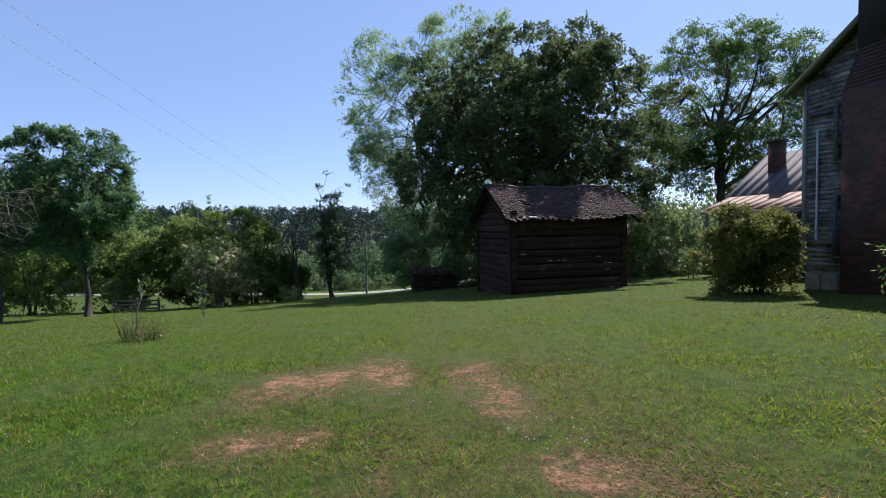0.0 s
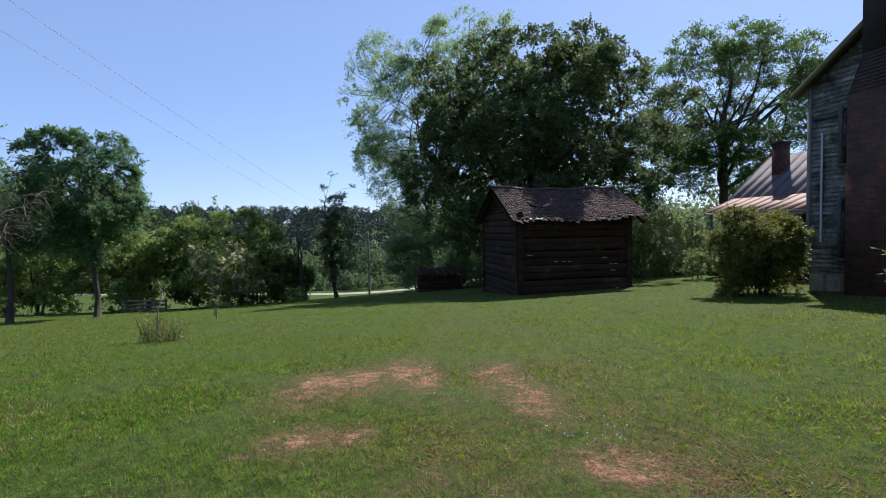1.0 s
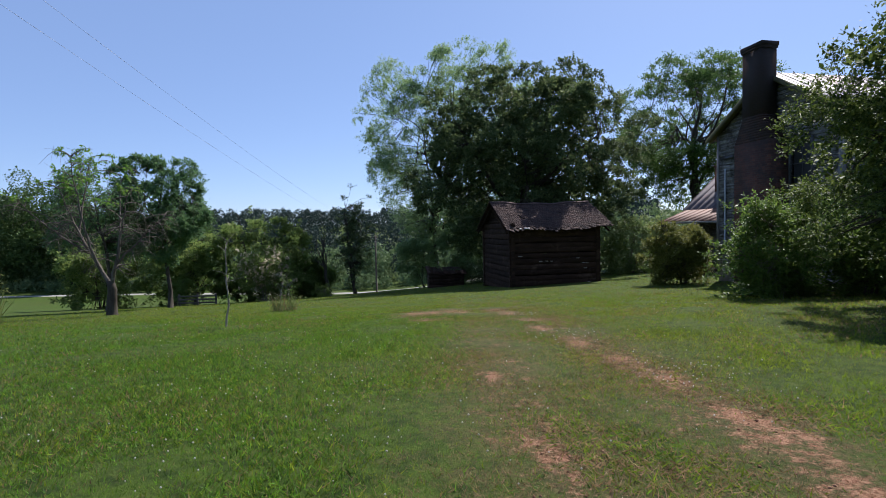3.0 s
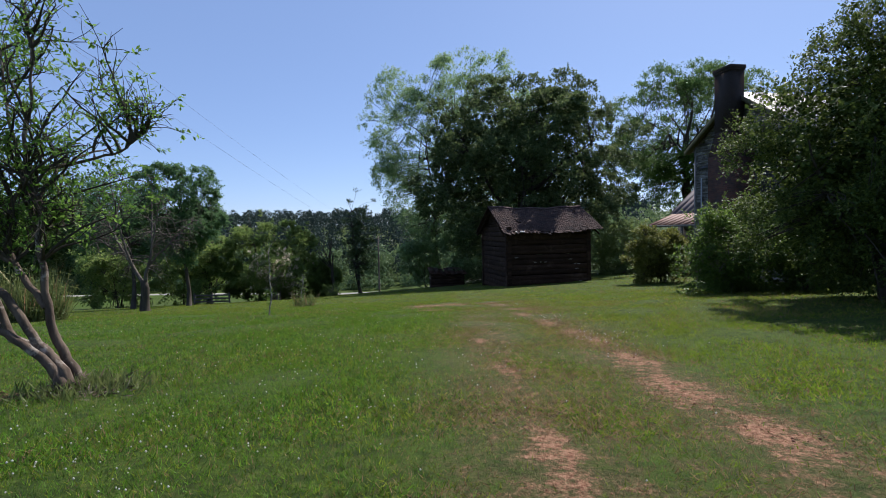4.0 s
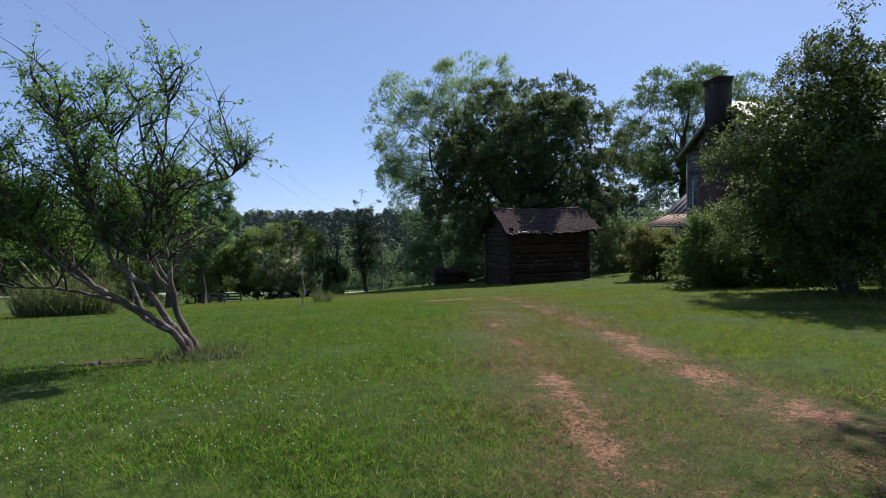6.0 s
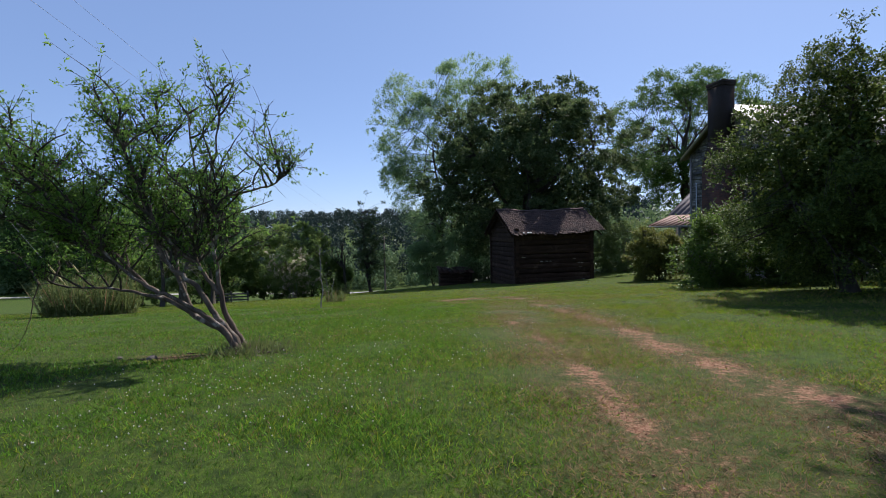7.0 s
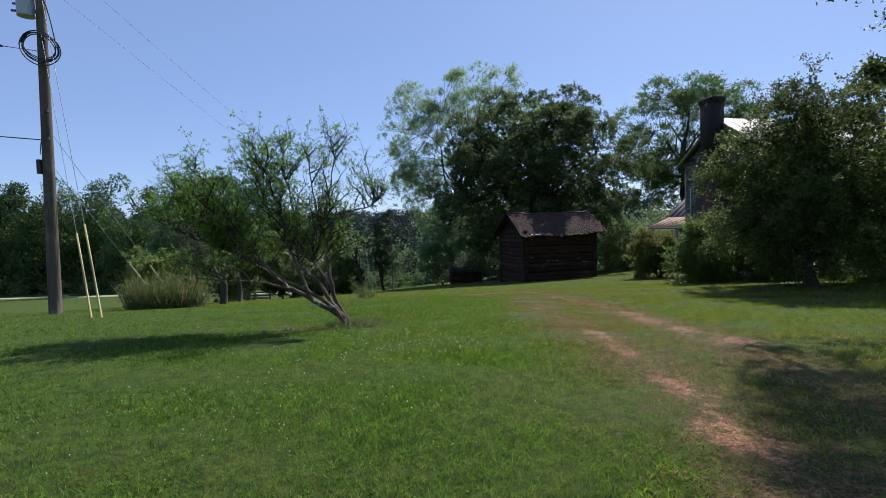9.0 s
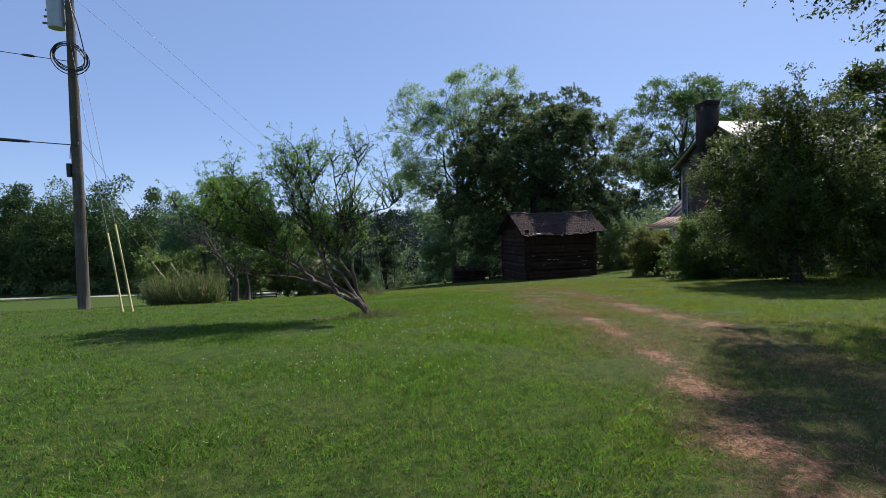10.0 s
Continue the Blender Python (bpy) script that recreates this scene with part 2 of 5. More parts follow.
GREY_WOOD = surface("grey_board", (0.06, 0.054, 0.048), (0.13, 0.118, 0.105), 8.0, 0.9, 0.4, stretch=(0.15, 1, 1))
STONE = surface("foundation_stone", (0.15, 0.131, 0.112), (0.3, 0.261, 0.224), 5.0, 0.9, 0.6)
TIN = surface("galvanised_tin", (0.17, 0.157, 0.149), (0.259, 0.245, 0.235), 2.5, 0.6, 0.1, 0.4, stretch=(1, 1, 1), stain=(0.217, 0.129, 0.0888), stain_scale=0.9, stain_at=(0.52, 0.72), own=0.12)
WING_TIN = surface("pink_brown_tin", (0.085, 0.074, 0.08), (0.14, 0.125, 0.132), 2.5, 0.85, 0.1, 0.0, stain=(0.13, 0.06, 0.04), stain_scale=0.8, stain_at=(0.54, 0.7), own=0.05)
RUST_TIN = surface("rusty_tin", (0.118, 0.0434, 0.0243), (0.165, 0.0722, 0.0417), 2.2, 0.75, 0.15, 0.1, stain=(0.176, 0.137, 0.118), stain_scale=1.1, stain_at=(0.55, 0.72), own=0.15)
DARK_GLASS, _, _b = base_nodes("old_window_glass", 0.35)
_b.inputs["Base Color"].default_value = (0.03, 0.031, 0.034, 1)
POLE_WOOD = surface("creosoted_pole", (0.06, 0.048, 0.038), (0.14, 0.115, 0.09), 12.0, 0.9, 0.6, stretch=(1, 1, 0.06), stain=(0.17, 0.145, 0.12), stain_scale=1.0)
STEEL = surface("grey_painted_steel", (0.36, 0.38, 0.39), (0.45, 0.47, 0.48), 4.0, 0.5, 0.05, 0.2)
CABLE = surface("black_cable", (0.02, 0.02, 0.022), (0.04, 0.04, 0.042), 20.0, 0.6, 0.05)
WIRE = surface("bare_wire", (0.15, 0.155, 0.17), (0.19, 0.195, 0.21), 20.0, 0.5, 0.05, 0.5)
PORCELAIN = surface("brown_porcelain", (0.12, 0.06, 0.04), (0.18, 0.1, 0.07), 12.0, 0.25, 0.02)
YELLOW = surface("faded_yellow_plastic", (0.232, 0.191, 0.051), (0.3, 0.251, 0.0888), 5.0, 0.6, 0.05, stain=(0.286, 0.245, 0.0681), stain_scale=2.0)
ROCK = surface("rock", (0.0681, 0.0579, 0.051), (0.136, 0.115, 0.102), 8.0, 0.9, 0.7)
CLOD = surface("dry_clay", (0.136, 0.0613, 0.034), (0.306, 0.177, 0.112), 14.0, 0.95, 0.5, own=0.35)
OAK_LEAF = foliage("dark_oak_leaf", (0.0383, 0.0697, 0.0258), (0.122, 0.158, 0.0594), 0.65, 0.4)
PECAN_LEAF = foliage("pecan_leaf", (0.11, 0.195, 0.0785), (0.213, 0.295, 0.141), 0.6, 0.56)
LOCUST_LEAF = foliage("feathery_leaf", (0.051, 0.108, 0.0262), (0.102, 0.168, 0.047), 0.5, 0.48)
WILLOW_LEAF = foliage("willow_oak_leaf", (0.0513, 0.113, 0.0488), (0.112, 0.196, 0.077), 0.6, 0.44)
FRESH_LEAF = foliage("fresh_leaf", (0.0699, 0.162, 0.0224), (0.14, 0.255, 0.0409), 0.45, 0.5)
BUSH_LEAF = foliage("bush_leaf", (0.0445, 0.0954, 0.0161), (0.126, 0.191, 0.0404), 0.5, 0.45)
GLOSSY_LEAF = foliage("glossy_leaf", (0.0218, 0.0463, 0.0107), (0.127, 0.172, 0.0376), 0.6, 0.32)
OLIVE_LEAF = foliage("olive_leaf", (0.0568, 0.0782, 0.0139), (0.206, 0.21, 0.0464), 0.6, 0.33)
PALE_LEAF = foliage("pale_green_leaf", (0.107, 0.163, 0.0446), (0.214, 0.269, 0.0966), 0.5, 0.5)
LEAN_LEAF = foliage("narrow_leaf", (0.0562, 0.125, 0.0202), (0.13, 0.232, 0.0444), 0.5, 0.6)
LUSH_BLADE = foliage("lush_blade", (0.0192, 0.0582, 0.00526), (0.137, 0.3, 0.0282), 0.5, 0.42, clump=10.0)
HEDGE_LEAF = foliage("hedge_leaf", (0.0727, 0.132, 0.0301), (0.196, 0.249, 0.0752), 0.6, 0.55, 0.3, (0.114, 0.181, 0.0451))
BLOSSOM = foliage("cream_blossom", (0.402, 0.362, 0.263), (0.548, 0.488, 0.38), 0.7, 0.5)
# Paler and bluer than near leaves, with haze put into the colour.
WOODS_LEAF = foliage("hazed_far_leaf", (0.0547, 0.103, 0.045), (0.133, 0.191, 0.0807), 0.65, 0.25, 0.12, (0.142, 0.205, 0.0898))
DEEP_LEAF = foliage("deep_green_leaf", (0.026, 0.0569, 0.0173), (0.0747, 0.118, 0.0346), 0.65, 0.14, 0.13, (0.0891, 0.15, 0.0395))
# Bluish cast painted in for the haze over distant pines.
HAZED_PINE_LEAF = foliage("hazed_far_pine", (0.0201, 0.0365, 0.0312), (0.0389, 0.061, 0.0467), 0.7, 0.15)
GRASS_BLADE = foliage("grass_blade", (0.027, 0.0502, 0.00359), (0.269, 0.33, 0.0336), 0.5, 0.45, 0.35, (0.127, 0.202, 0.0152), clump=10.0)
STRAW = foliage("dry_grass", (0.198, 0.123, 0.0585), (0.356, 0.243, 0.136), 0.7, 0.3, clump=10.0)
WEED_LEAF = foliage("weed_leaf", (0.0748, 0.105, 0.0331), (0.15, 0.179, 0.0595), 0.6, 0.35)
CLOVER = foliage("clover_flower", (0.453, 0.432, 0.38), (0.585, 0.558, 0.526), 0.7, 0.2)


# ---- ground ----
def softplus(v, k):
    return k * np.logaddexp(0.0, np.asarray(v, dtype=float) / k)


def ground_z(x, y):
    """The lawn falls away from a flat crest to a valley with a road, and a wooded hill rises past it."""
    x, y = np.asarray(x, dtype=float), np.asarray(y, dtype=float)
    s = softplus(y + 5.5, 1.5)
    s95 = 95 - softplus(95 - s, 8)
    z = 1.47 - 0.09 * s95 + 0.13 * np.exp(-(((y - 4.5) / 4.5) ** 2))
    z = z + 0.0019 * 22 * np.tanh(x / 22) * (60 - softplus(60 - s, 6))
    dip = np.clip((y - 38) / 26, 0, 1)
    z = z - 1.6 * dip * dip * (3 - 2 * dip) * np.exp(-(((x + 6) / 30) ** 2))
    far = np.hypot(x, y)
    t = np.clip((far - 125) / 260, 0, 1)
    return z + 17.0 * t * t * (3 - 2 * t)


PATCHES = [
    (-1.05, 5.6, 0.36, 0.8), (-0.72, 5.8, 0.34, 0.8), (-0.35, 6.2, 0.34, 0.8), (-0.12, 5.7, 0.28, 0.6), (0.6, 5.8, 0.3, 0.9), (0.78, 4.85, 0.28, 0.6),
    (-0.77, 4.1, 0.26, 0.3), (-0.45, 4.2, 0.18, 0.22), (1.05, 3.6, 0.4, 0.32), (0.95, 2.5, 0.22, 0.5), (1.2, 1.3, 0.26, 0.6), (1.33, 0.2, 0.24, 0.6), (1.42, -0.5, 0.26, 0.7), (0.0, -0.3, 0.13, 0.4),
    (0.17, -2.0, 0.13, 0.7), (0.19, -4.0, 0.16, 0.9), (0.14, -5.1, 0.17, 0.7), (1.42, -1.7, 0.3, 0.9), (1.36, -2.8, 0.34, 0.8), (1.42, -3.8, 0.3, 0.6),
    (1.58, -4.8, 0.3, 0.5), (0.1, -6.5, 0.2, 0.6), (0.02, -7.6, 0.3, 0.6), (-0.15, -8.5, 0.34, 0.6), (-0.2, -9.4, 0.4, 0.6), (-4.1, -2.65, 0.4, 0.15),
]


def wear_at(x, y):
    """How worn the turf is: 0 green, about 0.75 bare clay."""
    x, y = np.asarray(x, dtype=float), np.asarray(y, dtype=float)
    w = np.zeros(np.broadcast(x, y).shape)
    for px, py, rx, ry in PATCHES:
        q = ((x - px) / (0.85 * rx)) ** 2 + ((y - py) / (0.85 * ry)) ** 2
        w = np.maximum(w, (0.66 if py > 3 else 0.72) * np.exp(-0.5 * q))
    bend = -0.006 * np.maximum(y - 6, 0) ** 2
    lane = np.exp(-(((x - 0.1 - bend) / 0.45) ** 2)) + np.exp(-(((x - 1.4 - bend) / 0.5) ** 2))
    broad = np.exp(-(((x - 0.7 - bend) / 1.6) ** 2))
    fade = 1 / (1 + np.exp(np.clip((y - 17) / 3, -50, 50)))
    w = np.maximum(w, (0.27 * lane * (0.35 + 0.65 / (1 + np.exp(np.clip((y - 3.0) / 1.2, -50, 50)))) + (0.13 + 0.08 / (1 + np.exp(np.clip((y - 3) / 1.2, -50, 50)))) * broad) * fade)
    return np.clip(w, 0, 0.75)


def axis(near0, near1, step, far0, far1, grow):
    out = list(np.arange(near0, near1 + 1e-6, step))
    for sign, edge in ((1, far1), (-1, far0)):
        p, d = (near1 if sign > 0 else near0), step
        while (edge - p) * sign > 0:
            d *= grow
            p += sign * d
            out.append(p)
    return np.array(sorted(out))


def make_ground():
    xs, ys = axis(-4.5, 4.5, 0.11, -1500, 1500, 1.14), axis(-11.5, 8.0, 0.11, -1500, 2500, 1.12)
    gx, gy = np.meshgrid(xs, ys)
    z = ground_z(gx, gy)
    near = np.exp(-((np.hypot(gx, gy) / 30) ** 2))
    bumps = np.array([noise.noise((x * 1.1, y * 1.1, 0.0)) for x, y in zip(gx.ravel(), gy.ravel())]).reshape(gx.shape)
    z = z + 0.02 * near * bumps
    b = Build()
    n = len(xs)
    i = (np.arange(len(ys) - 1)[:, None] * n + np.arange(n - 1)[None]).reshape(-1)
    b.add(np.stack([gx, gy, z], -1), np.stack([i, i + 1, i + n + 1, i + n], -1))
    me = b.mesh("ground")
    at = me.attributes.new("wear", "FLOAT", "POINT")
    at.data.foreach_set("value", wear_at(gx, gy).astype(np.float32).reshape(-1))
    ob = part("ground", me, LAWN, smooth=True)
    return tagged(ob, "mown green lawn with bare red clay wheel tracks", "ground", kind="structure")


make_ground()


def strip(name, xs, ys, half, lift, material, label):
    b = Build()
    p = np.stack([xs, ys], -1)
    t = np.gradient(p, axis=0)
    t /= np.linalg.norm(t, axis=1)[:, None]
    nrm = np.stack([-t[:, 1], t[:, 0]], -1)
    rows = []
    for k in (-1.0, -0.5, 0.0, 0.5, 1.0):
        q = p + nrm * half * k
        rows.append(np.stack([q[:, 0], q[:, 1], ground_z(q[:, 0], q[:, 1]) + (lift if abs(k) < 1 else -0.05)], -1))
    v = np.stack(rows, 1)
    i = (np.arange(len(p) - 1)[:, None] * 5 + np.arange(4)[None]).reshape(-1)
    b.add(v, np.stack([i, i + 1, i + 6, i + 5], -1))
    return tagged(part(name, b, material, smooth=True), label, "road", kind="structure")


rx = np.linspace(-260, 120, 150)
strip("road", rx, 90 + 0.00035 * (rx + 20) ** 2 * np.where(rx > -20, -1.0, -0.6), 2.0, 0.12, ROAD, "pale sunlit country road crossing the valley")


# ---- trees ----
def unit(v):
    return v / (np.linalg.norm(v, axis=-1, keepdims=True) + 1e-9)


def leaf_cloud(b, rng, centres, per, spread, length, width, droop=0.3, flat=0.75, heart=None, tri=False):
    """Leafy shoots fanning out from twig ends, with leaves set along each shoot."""
    shoots = max(2, per // 7)
    k = max(2, per // shoots)
    n = len(centres) * shoots
    c = np.repeat(centres, shoots, axis=0)
    out = unit(c - heart) if heart is not None else 0.0
    way = unit(rng.normal(size=(n, 3)) * (1, 1, flat) + 0.8 * out + (0, 0, 0.3 - 0.6 * droop))
    reach = spread * 1.55 * rng.uniform(0.45, 1.15, n) * np.repeat(rng.uniform(0.6, 1.25, len(centres)), shoots)
    t = np.linspace(0.15, 1.0, k)
    p = c[:, None] + way[:, None] * (reach[:, None] * t)[..., None]
    p[..., 2] -= 0.35 * droop * reach[:, None] * t**2
    p = p.reshape(-1, 3) + rng.normal(size=(n * k, 3)) * spread * 0.09
    d = unit(np.repeat(way, k, axis=0) * 0.75 + rng.normal(size=(n * k, 3)) * 0.6 - (0, 0, 0.4 * droop))
    s = unit(np.cross(d, unit(rng.normal(size=(n * k, 3)) * 0.5 + np.array([0, 0, 1.0]))))
    ln = length * rng.uniform(0.65, 1.25, n * k)
    b.leaves(p, d, s, ln, ln * width, tri)


def bent(p, q, rng, sag=0.12, n=6):
    """A wavering line from p to q."""
    t = np.linspace(0, 1, n)[:, None]
    line = p + (q - p) * t
    size = np.linalg.norm(q - p)
    side = rng.normal(size=3) * sag * size
    side[2] += 0.1 * size
    # one slow wave and one quicker one, both still at the ends
    wave = rng.normal(size=3) * 0.022 * np.sin(2 * math.pi * t) + rng.normal(size=3) * 0.009 * np.sin(math.pi * 5 * t)
    return line + side * (t * (1 - t) * 2) + wave * size


def crown_points(rng, n, centre, radii, inner, lumps, seed, cut=None, gaps=-0.12, grain=0.24):
    """Twig ends in an uneven crown, thicker near its surface."""
    out = []
    while len(out) < n:
        d = unit(rng.normal(size=3))
        lump = 1 + lumps * noise.noise(Vector(d * 2.1) + Vector((seed * 3.7, 0, 0))) + 0.5 * lumps * noise.noise(Vector(d * 5.0) + Vector((0, seed * 2.3, 0)))
        r = lump * (inner + (1 - inner) * rng.uniform() ** 0.55)
        p = centre + d * radii * r
        hole = noise.noise(Vector(p / (radii.mean() * grain)) + Vector((seed, seed, 0)))
        if (cut is None or cut(p)) and hole > gaps:
            out.append(p)
    return np.array(out)


def lobed_points(rng, n, centre, radii, lumps, seed, cut, count, size):
    """Twig ends gathered into rounded boughs that make up the crown's surface."""
    shell = crown_points(rng, count, centre, np.maximum(radii - size * 0.8, radii * 0.3), 0.55, lumps, seed, cut, -1.0)
    big = size * rng.uniform(0.6, 1.25, count)
    out = []
    while len(out) < n:
        k = rng.integers(count)
        away = unit((shell[k] - centre) / radii)
        d = unit(rng.normal(size=3) + 0.55 * away + (0, 0, 0.3))
        p = shell[k] + d * big[k] * (1, 1, 0.8) * rng.uniform(0.45, 1.0) ** 0.35
        if cut is None or cut(p):
            out.append(p)
    return np.array(out)


def tree(name, label, base, centre, radii, clusters, per, leaf, spread, trunk_r, leaf_mat, bark=BARK, limbs=8, fork=0.35, inner=0.45, lumps=0.35, seed=1, width=0.5,
         droop=0.3, flat=0.75, stems=1, twig=0.012, category="tree", group="", cut=None, bare=0, light=None, gaps=-0.12, grain=0.24, fill=0, sprays=None, lobes=None, tri=False):
    rng = np.random.default_rng(seed)
    x, y = base
    z = float(ground_z(x, y))
    ob = thing(name, label, category, (x, y, z), 0, group)
    c = np.array(centre, dtype=float) - (x, y, z)
    radii = np.array(radii, dtype=float)
    if lobes:
        ends = lobed_points(rng, clusters, c, radii, lumps, seed, cut, *lobes)
    else:
        ends = crown_points(rng, clusters, c, radii, inner, lumps, seed, cut, gaps, grain)
    if sprays:
        # leafy shoots that stand out past the crown's outline
        count, reach, beads = sprays
        roots = crown_points(rng, count, c, radii * 0.88, 0.85, lumps, seed, cut, -1.0)
        out = unit(unit((roots - c) / radii) * (1, 1, 0.8) + rng.normal(size=(count, 3)) * 0.35 + (0, 0, 0.25))
        t = np.linspace(0.1, 1.0, beads)
        far = reach * rng.uniform(0.45, 1.2, count)
        shoots = roots[:, None] + out[:, None] * (far[:, None] * t)[..., None]
        shoots[..., 2] -= 0.22 * (far[:, None] * t**2)
        if cut is not None:
            shoots = np.array([q for q in shoots if cut(q[-1] * (0.94, 0.94, 0.97))])
            count = len(shoots)
        shoots = shoots.reshape(-1, 3)
    wood, boughs = Build(), Build()
    top = c + np.array([0, 0, radii[2] * 0.35])
    nodes, sizes = [], []
    for s in range(stems):
        foot = np.array([rng.normal() * 0.12, rng.normal() * 0.12, 0.0]) * (stems > 1)
        goal = top + (rng.normal(size=3) * radii * 0.35 if stems > 1 else 0)
        path = bent(foot, goal, rng, 0.05, 10)
        path[0] = foot - (0, 0, 0.15)
        r = trunk_r * (1 - 0.8 * np.linspace(0, 1, 10)) / math.sqrt(stems)
        r[0] *= 1.45
        wood.tube(path, r, 9)
        nodes.append(path[3:]), sizes.append(r[3:])
        for k in range(max(1, limbs // stems)):
            d = unit(rng.normal(size=3))
            d[2] = abs(d[2]) * 0.9 - 0.25 * (fork < 0.3)
            goal = c + d * radii * rng.uniform(0.55, 0.85)
            t = np.clip(fork + (1 - fork) * rng.uniform(0, 0.75), 0, 0.95) * 9
            i = int(t)
            start = path[i] + (path[min(i + 1, 9)] - path[i]) * (t - i)
            r0 = trunk_r * (1 - 0.8 * t / 9) * 0.55 / math.sqrt(stems)
            limb = bent(start, goal, rng, 0.14, 8)
            lr = r0 * (1 - 0.8 * np.linspace(0, 1, 8))
            boughs.tube(limb, lr, 6, False)
            nodes.append(limb[2:]), sizes.append(lr[2:])
    nodes, sizes = np.concatenate(nodes), np.concatenate(sizes)
    for e in ends[: min(len(ends), 420)]:
        k = int(np.argmin(np.linalg.norm(nodes - e, axis=1) + 0.15 * rng.uniform()))
        boughs.tube(bent(nodes[k], e, rng, 0.12, 4), np.linspace(min(sizes[k] * 0.6, twig * 3), twig * 0.5, 4), 3, False)
    for _ in range(bare):
        k = rng.integers(len(nodes))
        d = unit(nodes[k] - c * (1, 1, 0.3) + rng.normal(size=3) * 0.6)
        tip = nodes[k] + d * radii.mean() * rng.uniform(0.3, 0.8)
        boughs.tube(bent(nodes[k], tip, rng, 0.2, 5), np.linspace(twig * 1.6, twig * 0.5, 5), 3, False)
    crown = Build()
    heart = c - (0, 0, radii[2] * 0.5)
    leaf_cloud(crown, rng, ends, per, spread, leaf, width, droop, flat, heart, tri)
    if fill:
        core = crown_points(rng, fill, c, radii * (0.72 if lobes else 0.78), 0.0, lumps, seed, cut, -1.0)
        leaf_cloud(crown, rng, core, 28, spread * 1.3, leaf * 1.5, 0.7, droop, 0.75, None, tri)
    if sprays:
        leaf_cloud(crown, rng, shoots, max(6, per // 4), spread * 0.6, leaf, width, droop, 0.9)
        for q in shoots.reshape(count, beads, 3):
            boughs.tube(q, np.linspace(twig * 0.7, twig * 0.3, beads), 3, False)
    part("trunk", wood, bark, ob, smooth=True)
    tagged(part("branchwork", boughs, bark, ob, smooth=True), kind="stuff")
    part("crown", crown, leaf_mat, ob)
    if light:
        extra = Build()
        pick = ends[rng.uniform(size=len(ends)) < light[1]]
        leaf_cloud(extra, rng, pick, light[2], spread * 0.8, light[3], 0.7, 0.0)
        part("blossom", extra, light[0], ob, "cream blossom sprays")
    return ob


tree("oak_tree", "large dense dark green oak behind the log barn", (5.8, 34.5), (6.0, 34.5, 6.5), (9.3, 8.0, 9.3), 3600, 49, 0.21, 0.3, 0.55, OAK_LEAF, DARK_BARK,
     limbs=14, fork=0.15, inner=0.62, lumps=0.2, seed=11, lobes=(150, 1.45), fill=700, tri=True)
tree("pecan_tree", "tall airy light green pecan tree", (-1.6, 48), (0.3, 48, 10.8), (10.4, 6.8, 11.3), 2900, 49, 0.21, 0.5, 0.42, PECAN_LEAF, DARK_BARK,
     limbs=18, fork=0.2, inner=0.35, lumps=0.2, seed=6, width=0.42, twig=0.04, lobes=(220, 1.4), tri=True)
tree("locust_tree", "spreading feathery tree with dark forked trunk behind the house", (24.6, 44.5), (24.6, 44.5, 11.7), (9.3, 7.2, 7.6), 2000, 56, 0.21, 0.48, 0.5, LOCUST_LEAF, DARK_BARK,
     limbs=16, fork=0.3, inner=0.3, lumps=0.22, seed=9, width=0.45, twig=0.04, flat=0.5, lobes=(120, 1.45), tri=True)
tree("willow_oak_tree", "round young willow oak with a slim dark trunk", (-17.4, 25.1), (-17.65, 25.1, 4.05), (2.95, 2.7, 3.8), 760, 63, 0.15, 0.26, 0.13, WILLOW_LEAF, DARK_BARK,
     limbs=10, fork=0.3, inner=0.3, lumps=0.3, seed=21, width=0.45, droop=0.8, lobes=(44, 0.7), fill=60, tri=True)
tree("willow_oak_tree", "young willow oak crowded by neighbouring trees", (-19.2, 22.2), (-19.7, 22.2, 3.4), (2.3, 2.3, 2.8), 340, 50, 0.15, 0.3, 0.12, WILLOW_LEAF, DARK_BARK,
     limbs=8, fork=0.3, inner=0.3, lumps=0.35, seed=22, width=0.4, droop=0.8, lobes=(26, 0.75), tri=True)
tree("shade_tree", "full broad-leaved tree with dark skirts on the lawn", (8.0, 2.9), (7.9, 2.9, 3.65), (2.85, 2.6, 3.25), 1500, 66, 0.066, 0.19, 0.15, GLOSSY_LEAF, DARK_BARK,
     limbs=16, fork=0.15, inner=0.4, lumps=0.55, seed=41, width=0.5, lobes=(80, 0.6), fill=1200, sprays=(120, 0.7, 8), cut=lambda p: np.hypot(p[0] + 0.1, p[1]) < 2.85 * min(1.0, 0.42 + 0.4 * p[2]) * (1 - max(p[2] - 2.9, 0) / 4.6))
# Crown's unseen right side widened and packed to deepen the lane's shade.
tree("shade_tree", "overhanging broad-leaved tree at the lane's edge", (9.8, -1.75), (10.05, -0.75, 10.3), (6.0, 2.8, 4.4), 1500, 49, 0.095, 0.32, 0.28, GLOSSY_LEAF, DARK_BARK,
     limbs=16, fork=0.5, inner=0.25, lumps=0.2, seed=42, width=0.55, lobes=(84, 1.0), fill=1500, sprays=(70, 0.7, 5),
     cut=lambda p: p[2] > 5.6 + 0.47 * p[1] - 1.7 * (p[0] > -4.65 + 0.7 * p[1]))
tree("dark_cedar", "slim ragged dark tree with a doubled trunk", (-9.0, 39.9), (-9.0, 39.9, 1.4), (1.6, 1.5, 3.9), 240, 49, 0.15, 0.26, 0.2, OAK_LEAF, DARK_BARK,
     limbs=10, fork=0.2, inner=0.2, lumps=0.5, seed=51, stems=2, bare=24, twig=0.02, tri=True)
